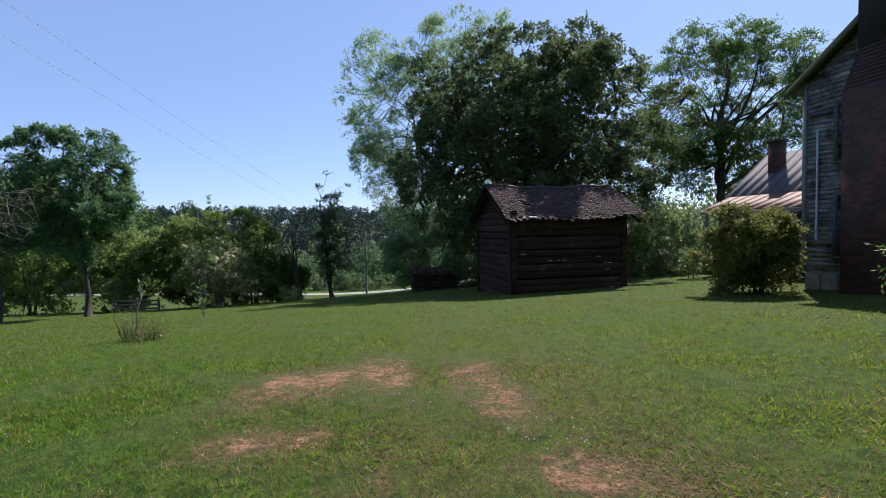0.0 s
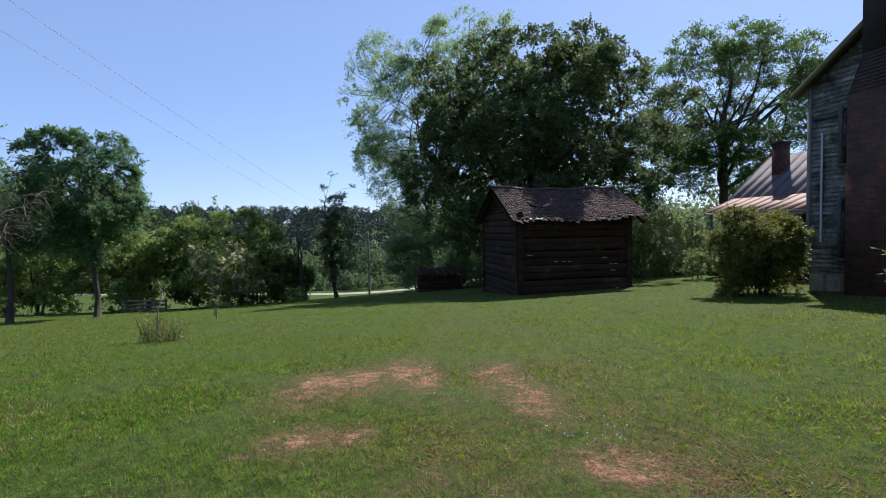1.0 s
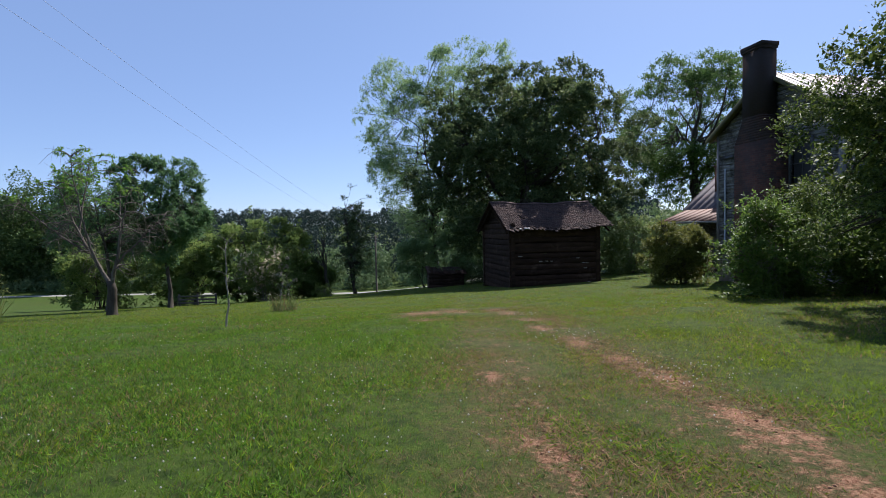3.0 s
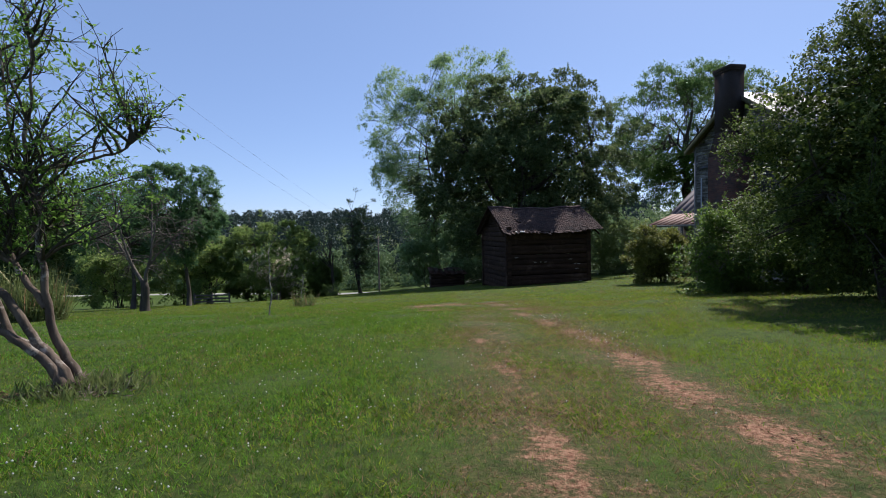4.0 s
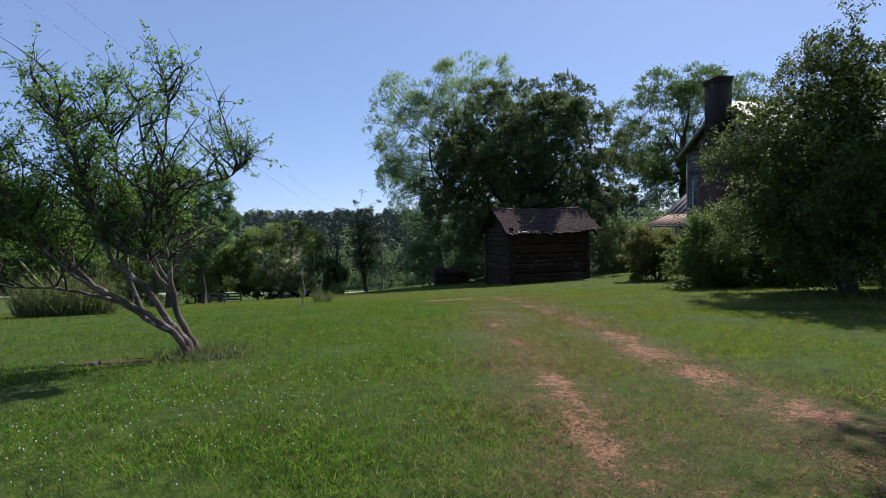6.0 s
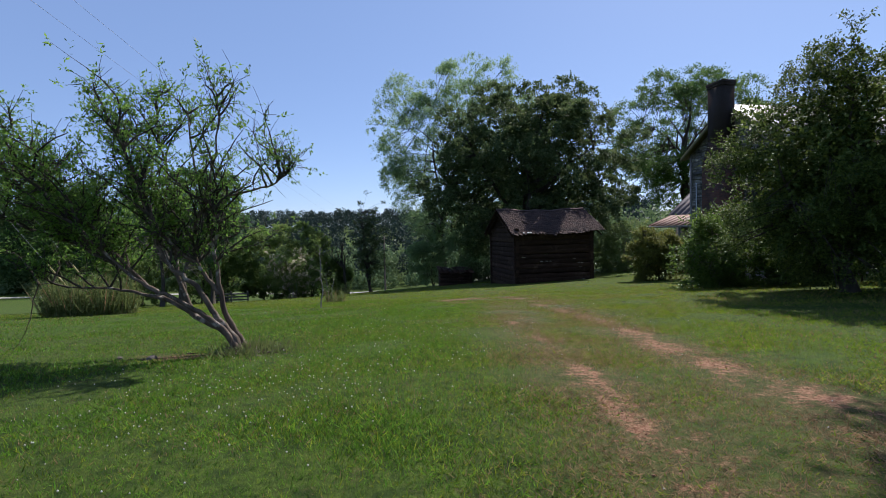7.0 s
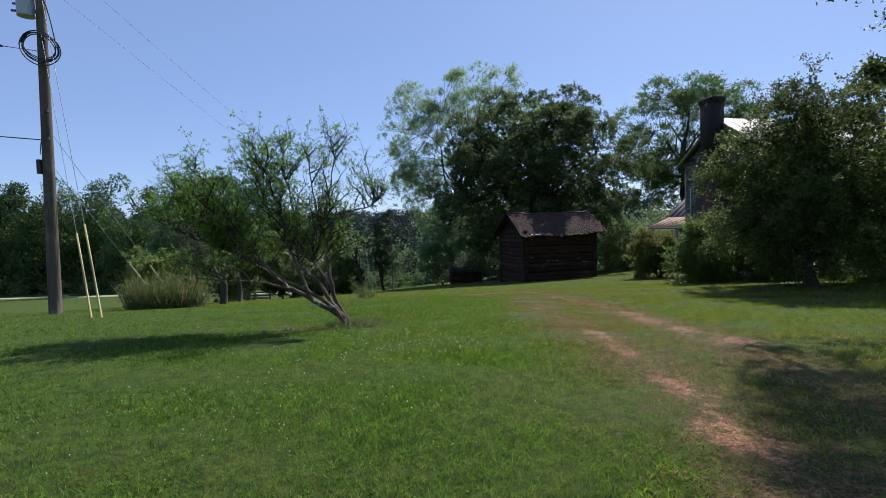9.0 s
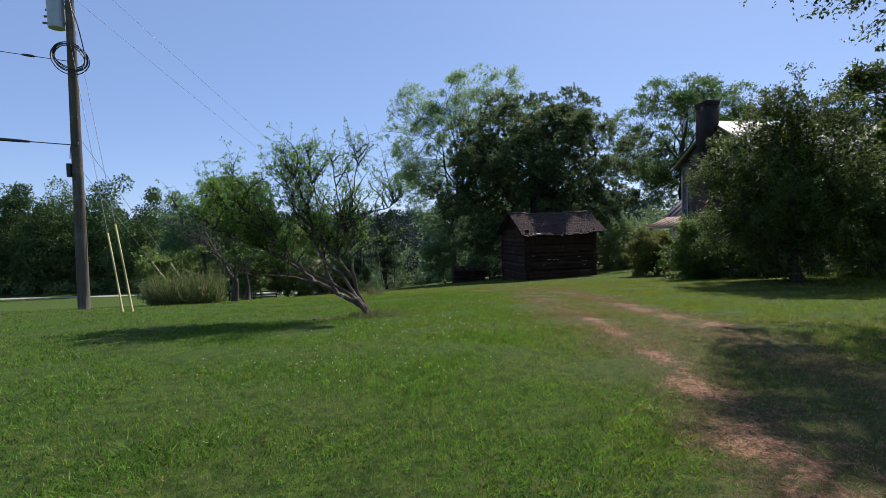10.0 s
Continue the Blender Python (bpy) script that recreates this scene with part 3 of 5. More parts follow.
tree("dead_tree", "small bare crooked tree at the lawn's edge", (-10.8, 37.5), (-11.2, 37.5, 0.3), (1.3, 1.2, 2.0), 10, 20, 0.16, 0.3, 0.18, OAK_LEAF, DARK_BARK,
     limbs=7, fork=0.4, inner=0.4, lumps=0.4, seed=52, bare=26, twig=0.02)

# shrubs round the buildings
tree("evergreen_shrub", "rounded evergreen shrub, dark below, at the house corner", (8.9, 15.2), (8.8, 15.2, 0.95), (1.5, 1.3, 1.65), 620, 56, 0.072, 0.16, 0.08, OLIVE_LEAF, DARK_BARK,
     limbs=12, fork=0.1, inner=0.5, lumps=0.25, seed=61, stems=4, category="shrub", lobes=(46, 0.36), fill=220, cut=lambda p: p[2] > 0.95 or np.hypot(p[0] + 0.1, p[1]) < 1.12)
tree("bush", "large spreading leafy bush in front of the house", (7.25, 6.7), (7.25, 6.8, 1.5), (1.25, 1.2, 1.4), 420, 54, 0.08, 0.19, 0.07, BUSH_LEAF, BARK,
     limbs=14, fork=0.05, inner=0.4, lumps=0.45, seed=62, stems=5, category="shrub", lobes=(34, 0.4), fill=40, sprays=(110, 0.55, 6))
tree("bush", "light green thicket between barn and house", (12.3, 29.5), (12.3, 29.5, 0.7), (2.3, 1.9, 2.1), 380, 46, 0.15, 0.28, 0.08, PALE_LEAF, BARK,
     limbs=12, fork=0.05, inner=0.45, lumps=0.4, seed=63, stems=4, category="shrub", sprays=(60, 0.7, 5))
tree("bush", "low green shrub beside the porch", (11.5, 24.0), (11.5, 24.0, 0.2), (0.7, 0.7, 0.7), 70, 34, 0.1, 0.18, 0.04, BUSH_LEAF, BARK,
     limbs=5, fork=0.05, inner=0.4, lumps=0.4, seed=64, stems=3, category="shrub")
for i, (sx, sy, sr, sh) in enumerate([(12.9, 5.2, 2.1, 7.4), (16.0, 8.6, 2.2, 6.5)]):
    sz = float(ground_z(sx, sy))
    tree("yard_tree", "leafy tree crowding the yard beside the house", (sx, sy), (sx, sy, sz + sh * 0.53), (sr, sr, sh * 0.5), 380, 50, 0.13, 0.32, 0.14, GLOSSY_LEAF, DARK_BARK,
         limbs=10, fork=0.1, inner=0.4, lumps=0.4, seed=65 + i, stems=2, group="yard trees", tri=True, lobes=(30, 0.8), sprays=(60, 0.8, 5))

# Only some foliage shows here; the other bushes are added to darken the gap.
for i, (sx, sy, sr, sh) in enumerate([(9.6, 7.4, 1.2, 2.3), (8.75, 6.2, 0.85, 1.6), (11.0, 6.4, 1.3, 2.5), (10.6, 3.6, 1.1, 2.0), (12.3, 4.4, 1.3, 2.4), (13.2, 2.0, 1.3, 2.4)]):
    sz = float(ground_z(sx, sy))
    tree("bush", "undergrowth partly added to darken the gap by the house", (sx, sy), (sx, sy, sz + sh * 0.5), (sr, sr, sh * 0.52), 200, 49, 0.09, 0.2, 0.05, BUSH_LEAF, DARK_BARK,
         limbs=8, fork=0.05, inner=0.3, lumps=0.45, seed=165 + i, stems=4, category="shrub", group="shaded undergrowth", sprays=(30, 0.5, 4), tri=True)

tree("bush", "dark undergrowth at the oak's foot", (1.3, 33.0), (1.3, 33.0, -1.3), (1.5, 1.1, 1.0), 170, 40, 0.12, 0.24, 0.05, OAK_LEAF, BARK,
     limbs=6, fork=0.05, inner=0.3, lumps=0.5, seed=67, stems=3, category="shrub", sprays=(40, 0.7, 4))

for i, (sx, sy, sr, sh) in enumerate([(-3.0, 45.0, 2.6, 6.2), (0.6, 43.5, 2.4, 5.6)]):
    sz = float(ground_z(sx, sy))
    tree("understory_tree", "leafy light green growth at the pecan's foot", (sx, sy), (sx, sy, sz + sh * 0.52), (sr, sr, sh * 0.5), 320, 49, 0.19, 0.36, 0.08, PECAN_LEAF, DARK_BARK,
         limbs=8, fork=0.1, inner=0.35, lumps=0.5, seed=175 + i, stems=3, group="pecan undergrowth", lobes=(26, 0.85), tri=True)

# thicket along the lawn's far edge
HEDGE = [(-21.0, 35.0, 3.0, 6.6), (-17.2, 36.5, 2.9, 7.6), (-14.2, 37.5, 2.6, 7.0), (-12.6, 40.0, 1.6, 3.6), (-24.5, 38.0, 3.0, 7.0), (-29.0, 35.0, 3.4, 6.4)]
for i, (hx, hy, hr, hh) in enumerate(HEDGE):
    hz = float(ground_z(hx, hy))
    tree("thicket_tree", "overgrown green thicket tree at the lawn's edge", (hx, hy), (hx, hy, hz + hh * 0.42), (hr, hr * 0.9, hh * 0.55), 440, 63, 0.17, 0.3, 0.12, HEDGE_LEAF, DARK_BARK,
         limbs=10, fork=0.05, inner=0.45, lumps=0.6, seed=70 + i, stems=3, group="thicket", fill=50, lobes=(36, 0.8), sprays=(50, 0.7, 5), tri=True, light=(BLOSSOM, 0.1, 20, 0.12) if i in (1, 2) else None)
tree("flowering_shrub", "privet shrub with cream blossom", (-14.0, 31.5), (-14.2, 32.0, -0.5), (2.3, 1.6, 2.0), 300, 44, 0.12, 0.24, 0.06, HEDGE_LEAF, BARK,
     limbs=8, fork=0.05, inner=0.4, lumps=0.7, seed=81, stems=4, category="shrub", sprays=(40, 0.6, 4), light=(BLOSSOM, 0.3, 40, 0.15))
tree("small_shrub", "small grey-green shrub in the mown grass", (-10.2, 33.0), (-10.2, 33.0, -2.2), (0.8, 0.7, 0.55), 60, 36, 0.09, 0.17, 0.03, HEDGE_LEAF, BARK,
     limbs=5, fork=0.05, inner=0.4, lumps=0.4, seed=82, stems=3, category="shrub")


# forked tree, dead but for its top
def half_dead_tree():
    rng = np.random.default_rng(31)
    x, y = -13.6, 14.5
    z = float(ground_z(x, y))
    ob = thing("half_dead_tree", "forked tree with bare grey branches and a few leafy tops", "tree", (x, y, z))
    stem, limbs, twigs = Build(), Build(), Build()
    stem.tube(np.array([[0.02, 0, -0.15], [0.0, 0, 0.15], [0.02, 0.02, 0.6], [0.06, 0.0, 1.0], [0.0, 0, 1.35]]), np.array([0.25, 0.2, 0.17, 0.17, 0.13]), 10)
    tips = []
    plan = [((0.0, 0, 1.2), (-1.15, 0.2, 2.75), (-2.1, 0.3, 5.0), 0.105), ((0.05, 0, 1.2), (0.55, -0.2, 2.6), (1.0, -0.3, 4.6), 0.1),
            ((-0.45, 0.05, 1.85), (-0.75, -0.5, 3.6), (-0.8, -0.7, 6.1), 0.075), ((-0.9, 0.15, 2.45), (-2.0, -0.4, 3.3), (-2.7, -0.8, 4.4), 0.06),
            ((0.3, -0.1, 2.0), (1.2, 0.5, 3.2), (1.85, 0.8, 3.9), 0.06), ((0.5, -0.15, 2.5), (0.2, 0.5, 4.0), (0.1, 0.7, 5.8), 0.06), ((-1.3, 0.2, 3.1), (-1.5, 0.8, 4.6), (-1.4, 1.1, 6.3), 0.06)]
    for a, m, e, r in plan:
        a, m, e = np.array(a, float), np.array(m, float), np.array(e, float)
        t = np.linspace(0, 1, 14)[:, None]
        path = (1 - t) ** 2 * a + 2 * t * (1 - t) * m + t**2 * e
        path[1:-1] += rng.normal(size=(12, 3)) * 0.018
        limbs.tube(path, 0.8 * r * (1 - 0.82 * t[:, 0]), 7, False)
        for k in range(22):
            i = rng.integers(3, 14)
            d = unit(np.array([rng.normal() * 0.8 + 0.25 * np.sign(path[i, 0] + 0.4), rng.normal() * 0.7, rng.uniform(-0.1, 0.9)]))
            p, ln = path[i], rng.uniform(0.5, 1.25)
            u = np.linspace(0, 1, 7)[:, None]
            side = p + d * ln * u - (0, 0, 0.45) * (ln * u**2)
            twigs.tube(side, np.linspace(0.02, 0.006, 7) * (0.6 + r * 6), 4, False)
            for _ in range(6):
                q = side[rng.integers(2, 7)]
                dd = unit(d * 0.4 + rng.normal(size=3) * 0.7 - (0, 0, 0.5))
                l2 = rng.uniform(0.2, 0.65)
                w = q + dd * l2 * u[::2] - (0, 0, 0.25) * (l2 * u[::2] ** 2)
                twigs.tube(w, np.linspace(0.007, 0.003, 4), 3, False)
            if side[-1, 2] > 4.35 and side[-1, 0] < 0.9:
                tips.extend(side[3:])
    part("trunk", stem, DARK_BARK, ob, smooth=True)
    tagged(part("limbwork", limbs, OLD_BARK, ob, smooth=True), kind="stuff")
    tagged(part("branchwork", twigs, OLD_BARK, ob), kind="stuff")
    crown = Build()
    leaf_cloud(crown, rng, np.array(tips)[::2], 26, 0.17, 0.12, 0.5)
    part("crown", crown, FRESH_LEAF, ob, "small leafy tufts at the top")


half_dead_tree()


# leaning fruit tree by the lane
def leaning_tree():
    rng = np.random.default_rng(91)
    x, y = -3.42, -2.45
    z = float(ground_z(x, y))
    ob = thing("leaning_tree", "old many-stemmed tree leaning low over the grass", "tree", (x, y, z))
    stems, wood = Build(), Build()
    # stems and limbs as turning points (across, height), with thickness and depth at foot and tip
    stem_lines = [
        ([(0.06, -0.1), (-0.05, 0.1), (-0.28, 0.25), (-0.55, 0.38), (-0.73, 0.5), (-0.99, 0.64), (-1.17, 0.78), (-1.34, 0.92), (-1.7, 1.12), (-2.05, 1.32), (-2.4, 1.75)], 0.062, 0.04, 0.2),
        ([(0.04, -0.1), (-0.17, 0.26), (-0.35, 0.45), (-0.53, 0.58), (-0.74, 0.69), (-0.95, 0.8), (-1.16, 0.94), (-1.5, 1.3), (-1.9, 1.75), (-2.2, 2.2)], 0.043, -0.07, -0.35),
        ([(0.0, -0.1), (-0.1, 0.2), (-0.22, 0.34), (-0.32, 0.5), (-0.49, 0.8), (-0.65, 0.93), (-0.8, 1.07), (-0.9, 1.3), (-0.95, 1.7), (-1.05, 2.1), (-1.35, 2.7)], 0.052, -0.02, -0.2),
        ([(0.05, -0.1), (-0.1, 0.2), (-0.24, 0.42), (-0.3, 0.68), (-0.35, 1.0), (-0.36, 1.22), (-0.43, 1.45), (-0.49, 1.85), (-0.59, 2.38), (-0.62, 2.85)], 0.048, 0.05, 0.15),
    ]
    limb_lines = [
        ([(-0.6, 0.42), (-0.79, 0.7), (-0.87, 1.12), (-0.9, 1.5), (-0.95, 2.0), (-1.1, 2.6), (-1.12, 3.1)], 0.038, 0.08, 0.35),
        ([(-0.31, 0.69), (-0.46, 0.9), (-0.58, 1.09), (-0.6, 1.3), (-0.56, 1.58), (-0.4, 1.83), (-0.04, 1.88), (0.29, 1.95), (0.45, 2.03), (0.56, 2.15)], 0.033, 0.08, 0.1),
        ([(-0.36, 1.22), (-0.26, 1.55), (-0.31, 1.75), (-0.28, 2.1), (-0.16, 2.6), (-0.1, 2.95)], 0.03, 0.1, -0.2),
        ([(-0.58, 1.09), (-0.7, 1.2), (-0.87, 1.45), (-1.03, 1.82), (-1.1, 2.3), (-1.3, 2.9)], 0.03, 0.06, -0.4),
        ([(-0.99, 0.64), (-1.31, 0.73), (-1.95, 0.8), (-2.6, 0.85)], 0.03, 0.1, 0.2),
        ([(-1.17, 0.78), (-1.45, 1.2), (-1.75, 1.7), (-2.0, 2.2), (-2.2, 2.6)], 0.03, 0.1, -0.5),
        ([(-1.7, 1.12), (-2.1, 1.35), (-2.55, 1.75), (-2.9, 2.2)], 0.026, 0.14, 0.45),
        ([(-0.9, 1.3), (-1.2, 1.65), (-1.5, 2.15), (-1.65, 2.7)], 0.026, -0.1, 0.5),
        ([(-2.05, 1.32), (-2.5, 1.5), (-3.0, 1.75), (-3.4, 2.1)], 0.026, 0.17, -0.15),
        ([(-1.5, 1.0), (-2.0, 1.55), (-2.4, 1.95), (-2.65, 2.35)], 0.026, 0.1, -0.3),
        ([(-2.6, 0.85), (-2.72, 0.62), (-2.77, 0.34), (-2.9, 0.12), (-3.1, -0.02)], 0.009, 0.2, 0.25),
    ]
    nodes = []
    for pts, r, deep, tip in stem_lines + limb_lines:
        pts = np.array(pts)
        k = np.linspace(0, len(pts) - 1, 3 * len(pts))
        xx, zz = np.interp(k, np.arange(len(pts)), pts[:, 0]), np.interp(k, np.arange(len(pts)), pts[:, 1])
        t = k / k[-1]
        path = np.stack([xx, deep + (tip - deep) * t + 0.03 * np.sin(7 * t + r * 90) * t, zz], -1)
        path[1:-1] = 0.25 * path[:-2] + 0.5 * path[1:-1] + 0.25 * path[2:]
        path[2:-1] += rng.normal(size=(len(path) - 3, 3)) * 0.008
        stems.tube(path, 0.85 * r * (1.0 - 0.8 * t) * (1 + (0.55 * np.exp(-t * 14) if pts[0, 1] < 0 else 0)), 8)
        if r > 0.01:
            nodes.append(path[(path[:, 2] > 1.0) | (path[:, 0] < -1.5)])
    nodes = np.concatenate(nodes)
    sub, ends = [], []
    low = np.flatnonzero(nodes[:, 0] < -1.3)
    for i in range(300):
        k = low[rng.integers(len(low))] if i > 235 else rng.integers(len(nodes))
        p = nodes[k]
        left = np.clip(-(p[0] + 0.9) * 0.35, -0.3, 0.5)
        d = unit(np.array([rng.normal() * 0.55 - left, rng.normal() * 0.6, rng.uniform(0.35, 1.2)]))
        tip = p + d * rng.uniform(0.3, 0.85)
        if tip[2] > 3.25 + 0.4 * min(0.0, tip[0] + 1.2) or tip[0] > 0.48:
            tip = p + (tip - p) * 0.35
        path = bent(p, tip, rng, 0.12, 7)
        wood.tube(path, np.linspace(0.014, 0.004, 7), 5, False)
        sub.append(path[2:])
    sub = np.concatenate(sub)
    for i in range(2500):
        k = rng.integers(len(sub))
        tip = sub[k] + unit(rng.normal(size=3) + (0, 0, 0.7)) * rng.uniform(0.1, 0.36)
        wood.tube(bent(sub[k], tip, rng, 0.1, 3), np.linspace(0.004, 0.002, 3), 3, False)
        ends.append(tip), ends.append(0.5 * tip + 0.5 * sub[k])
    part("trunk", stems, RED_BARK, ob, smooth=True)
    tagged(part("branchwork", wood, DARK_BARK, ob, smooth=True), kind="stuff")
    crown = Build()
    ends = np.array(ends)
    keep = rng.uniform(size=len(ends)) < np.clip(0.6 - 0.2 * (ends[:, 0] + 1.45), 0.35, 0.72)
    leaf_cloud(crown, rng, ends[keep], 14, 0.085, 0.047, 0.42, 0.1)
    part("crown", crown, LEAN_LEAF, ob)
    roots = Build()
    n = 1100
    a = rng.uniform(0, 2 * math.pi, n)
    r = np.abs(rng.normal(size=n)) * 0.27
    p = np.stack([np.cos(a) * r + 0.1, np.sin(a) * r, ground_z(x + np.cos(a) * r, y + np.sin(a) * r) - z], -1)
    d = unit(np.stack([rng.normal(size=n) * 0.6, rng.normal(size=n) * 0.6, np.ones(n)], -1))
    s = unit(np.cross(d, rng.normal(size=(n, 3))))
    roots.leaves(p, d, s, rng.uniform(0.06, 0.18, n), rng.uniform(0.008, 0.016, n))
    tagged(part("grass_tuft", roots, WEED_LEAF), "uncut grass tuft round the leaning tree's foot", "grass", kind="stuff").location = (x, y, z)
    litter = Build()
    n = 420
    q = rng.normal(size=(n, 2)) * (0.2, 0.14) + (0.12, -0.03)
    p = np.stack([q[:, 0], q[:, 1], ground_z(x + q[:, 0], y + q[:, 1]) - z + rng.uniform(0.01, 0.09, n) * np.exp(-(q**2).sum(1) / 0.08)], -1)
    d = unit(np.stack([rng.normal(size=n), rng.normal(size=n), 0.25 * rng.normal(size=n)], -1))
    s = unit(np.cross(d, rng.normal(size=(n, 3))))
    litter.leaves(p, d, s, rng.uniform(0.05, 0.2, n), rng.uniform(0.008, 0.02, n))
    tagged(part("twig_litter", litter, RED_BARK), "dead brown twigs and bark heaped at the tree's foot", "litter", kind="stuff").location = (x, y, z)


leaning_tree()


def sapling(at, height, leaves, seed, label, low=0.1):
    rng = np.random.default_rng(seed)
    z = float(ground_z(*at))
    ob = thing("sapling", label, "sapling", (*at, z), 0)
    b, twigs, tips = Build(), Build(), []
    trunk = bent(np.array([0, 0, -0.1]), np.array([rng.normal() * 0.05, rng.normal() * 0.05, height]), rng, 0.02, 9)
    b.tube(trunk, np.linspace(0.018, 0.006, 9), 6)
    for i in range(14):
        p = trunk[rng.integers(2, 9)]
        q = p + np.array([rng.normal() * 0.12, rng.normal() * 0.12, rng.uniform(0.05, 0.25)])
        twigs.tube(bent(p, q, rng, 0.1, 3), np.linspace(0.006, 0.002, 3), 3, False)
        tips.append(q)
    tips += [np.array([rng.normal() * 0.06, rng.normal() * 0.06, low + rng.uniform() * height * 0.45]) for _ in range(8)]
    part("trunk", b, GREY_BARK, ob, smooth=True)
    tagged(part("branchwork", twigs, GREY_BARK, ob), kind="stuff")
    c = Build()
    leaf_cloud(c, rng, np.array(tips), leaves, 0.06, 0.07, 0.5)
    part("crown", c, BUSH_LEAF, ob)


sapling((-7.2, 16.3), 1.25, 14, 101, "thin young sapling with leaves low on its stem")
sapling((-4.25, 4.0), 1.5, 4, 102, "thin nearly bare young sapling in the lawn")
sapling((-5.6, 10.7), 1.2, 2, 103, "thin forked bare sapling")


def weed_clump(at, radius, height, blades, seed, label, green=0.5, leafy=3):
    rng = np.random.default_rng(seed)
    z = float(ground_z(*at))
    ob = thing("weed_clump", label, "weeds", (*at, z), 0)
    for name, share, m in (("green_growth", green, WEED_LEAF), ("dry_growth", 1 - green, STRAW)):
        n = int(blades * share)
        b = Build()
        a, r = rng.uniform(0, 2 * math.pi, n), radius * np.sqrt(rng.uniform(size=n))
        px, py = np.cos(a) * r, np.sin(a) * r * 0.7
        p = np.stack([px, py, ground_z(px + at[0], py + at[1]) - z - 0.03], -1)
        d = unit(np.stack([rng.normal(size=n) * 0.22 + px / radius * 0.25, rng.normal(size=n) * 0.22, np.ones(n)], -1))
        s = unit(np.cross(d, rng.normal(size=(n, 3))))
        ln = height * rng.uniform(0.2, 1.05, n) ** 1.2 * (1.1 - 0.45 * r / radius) * (0.85 + 0.35 * np.sin(7 * px / radius + 2 * py) * np.sin(3 + 5 * px / radius))
        b.leaves(p, d, s, ln, rng.uniform(0.012, 0.03, n) * (1.0 if leafy > 1 else 0.55))
        if name == "green_growth":
            leaf_cloud(b, rng, (p + d * (ln * rng.uniform(0.2, 0.9, n))[:, None])[:: 4 // leafy], 3, 0.07, 0.09, 0.35)
        part(name, b, m, ob)
    return ob


weed_clump((-5.5, 10.6), 0.42, 1.0, 300, 111, "clump of tall weeds and grass in the lawn", 0.8, 1)
weed_clump((-11.3, 5.6), 1.2, 2.0, 2200, 112, "broad clump of tall weeds round the guy anchors", 0.9)


# ---- log barn ----
BARN = (2.79, 20.6)
BL, BD = 4.9, 5.0


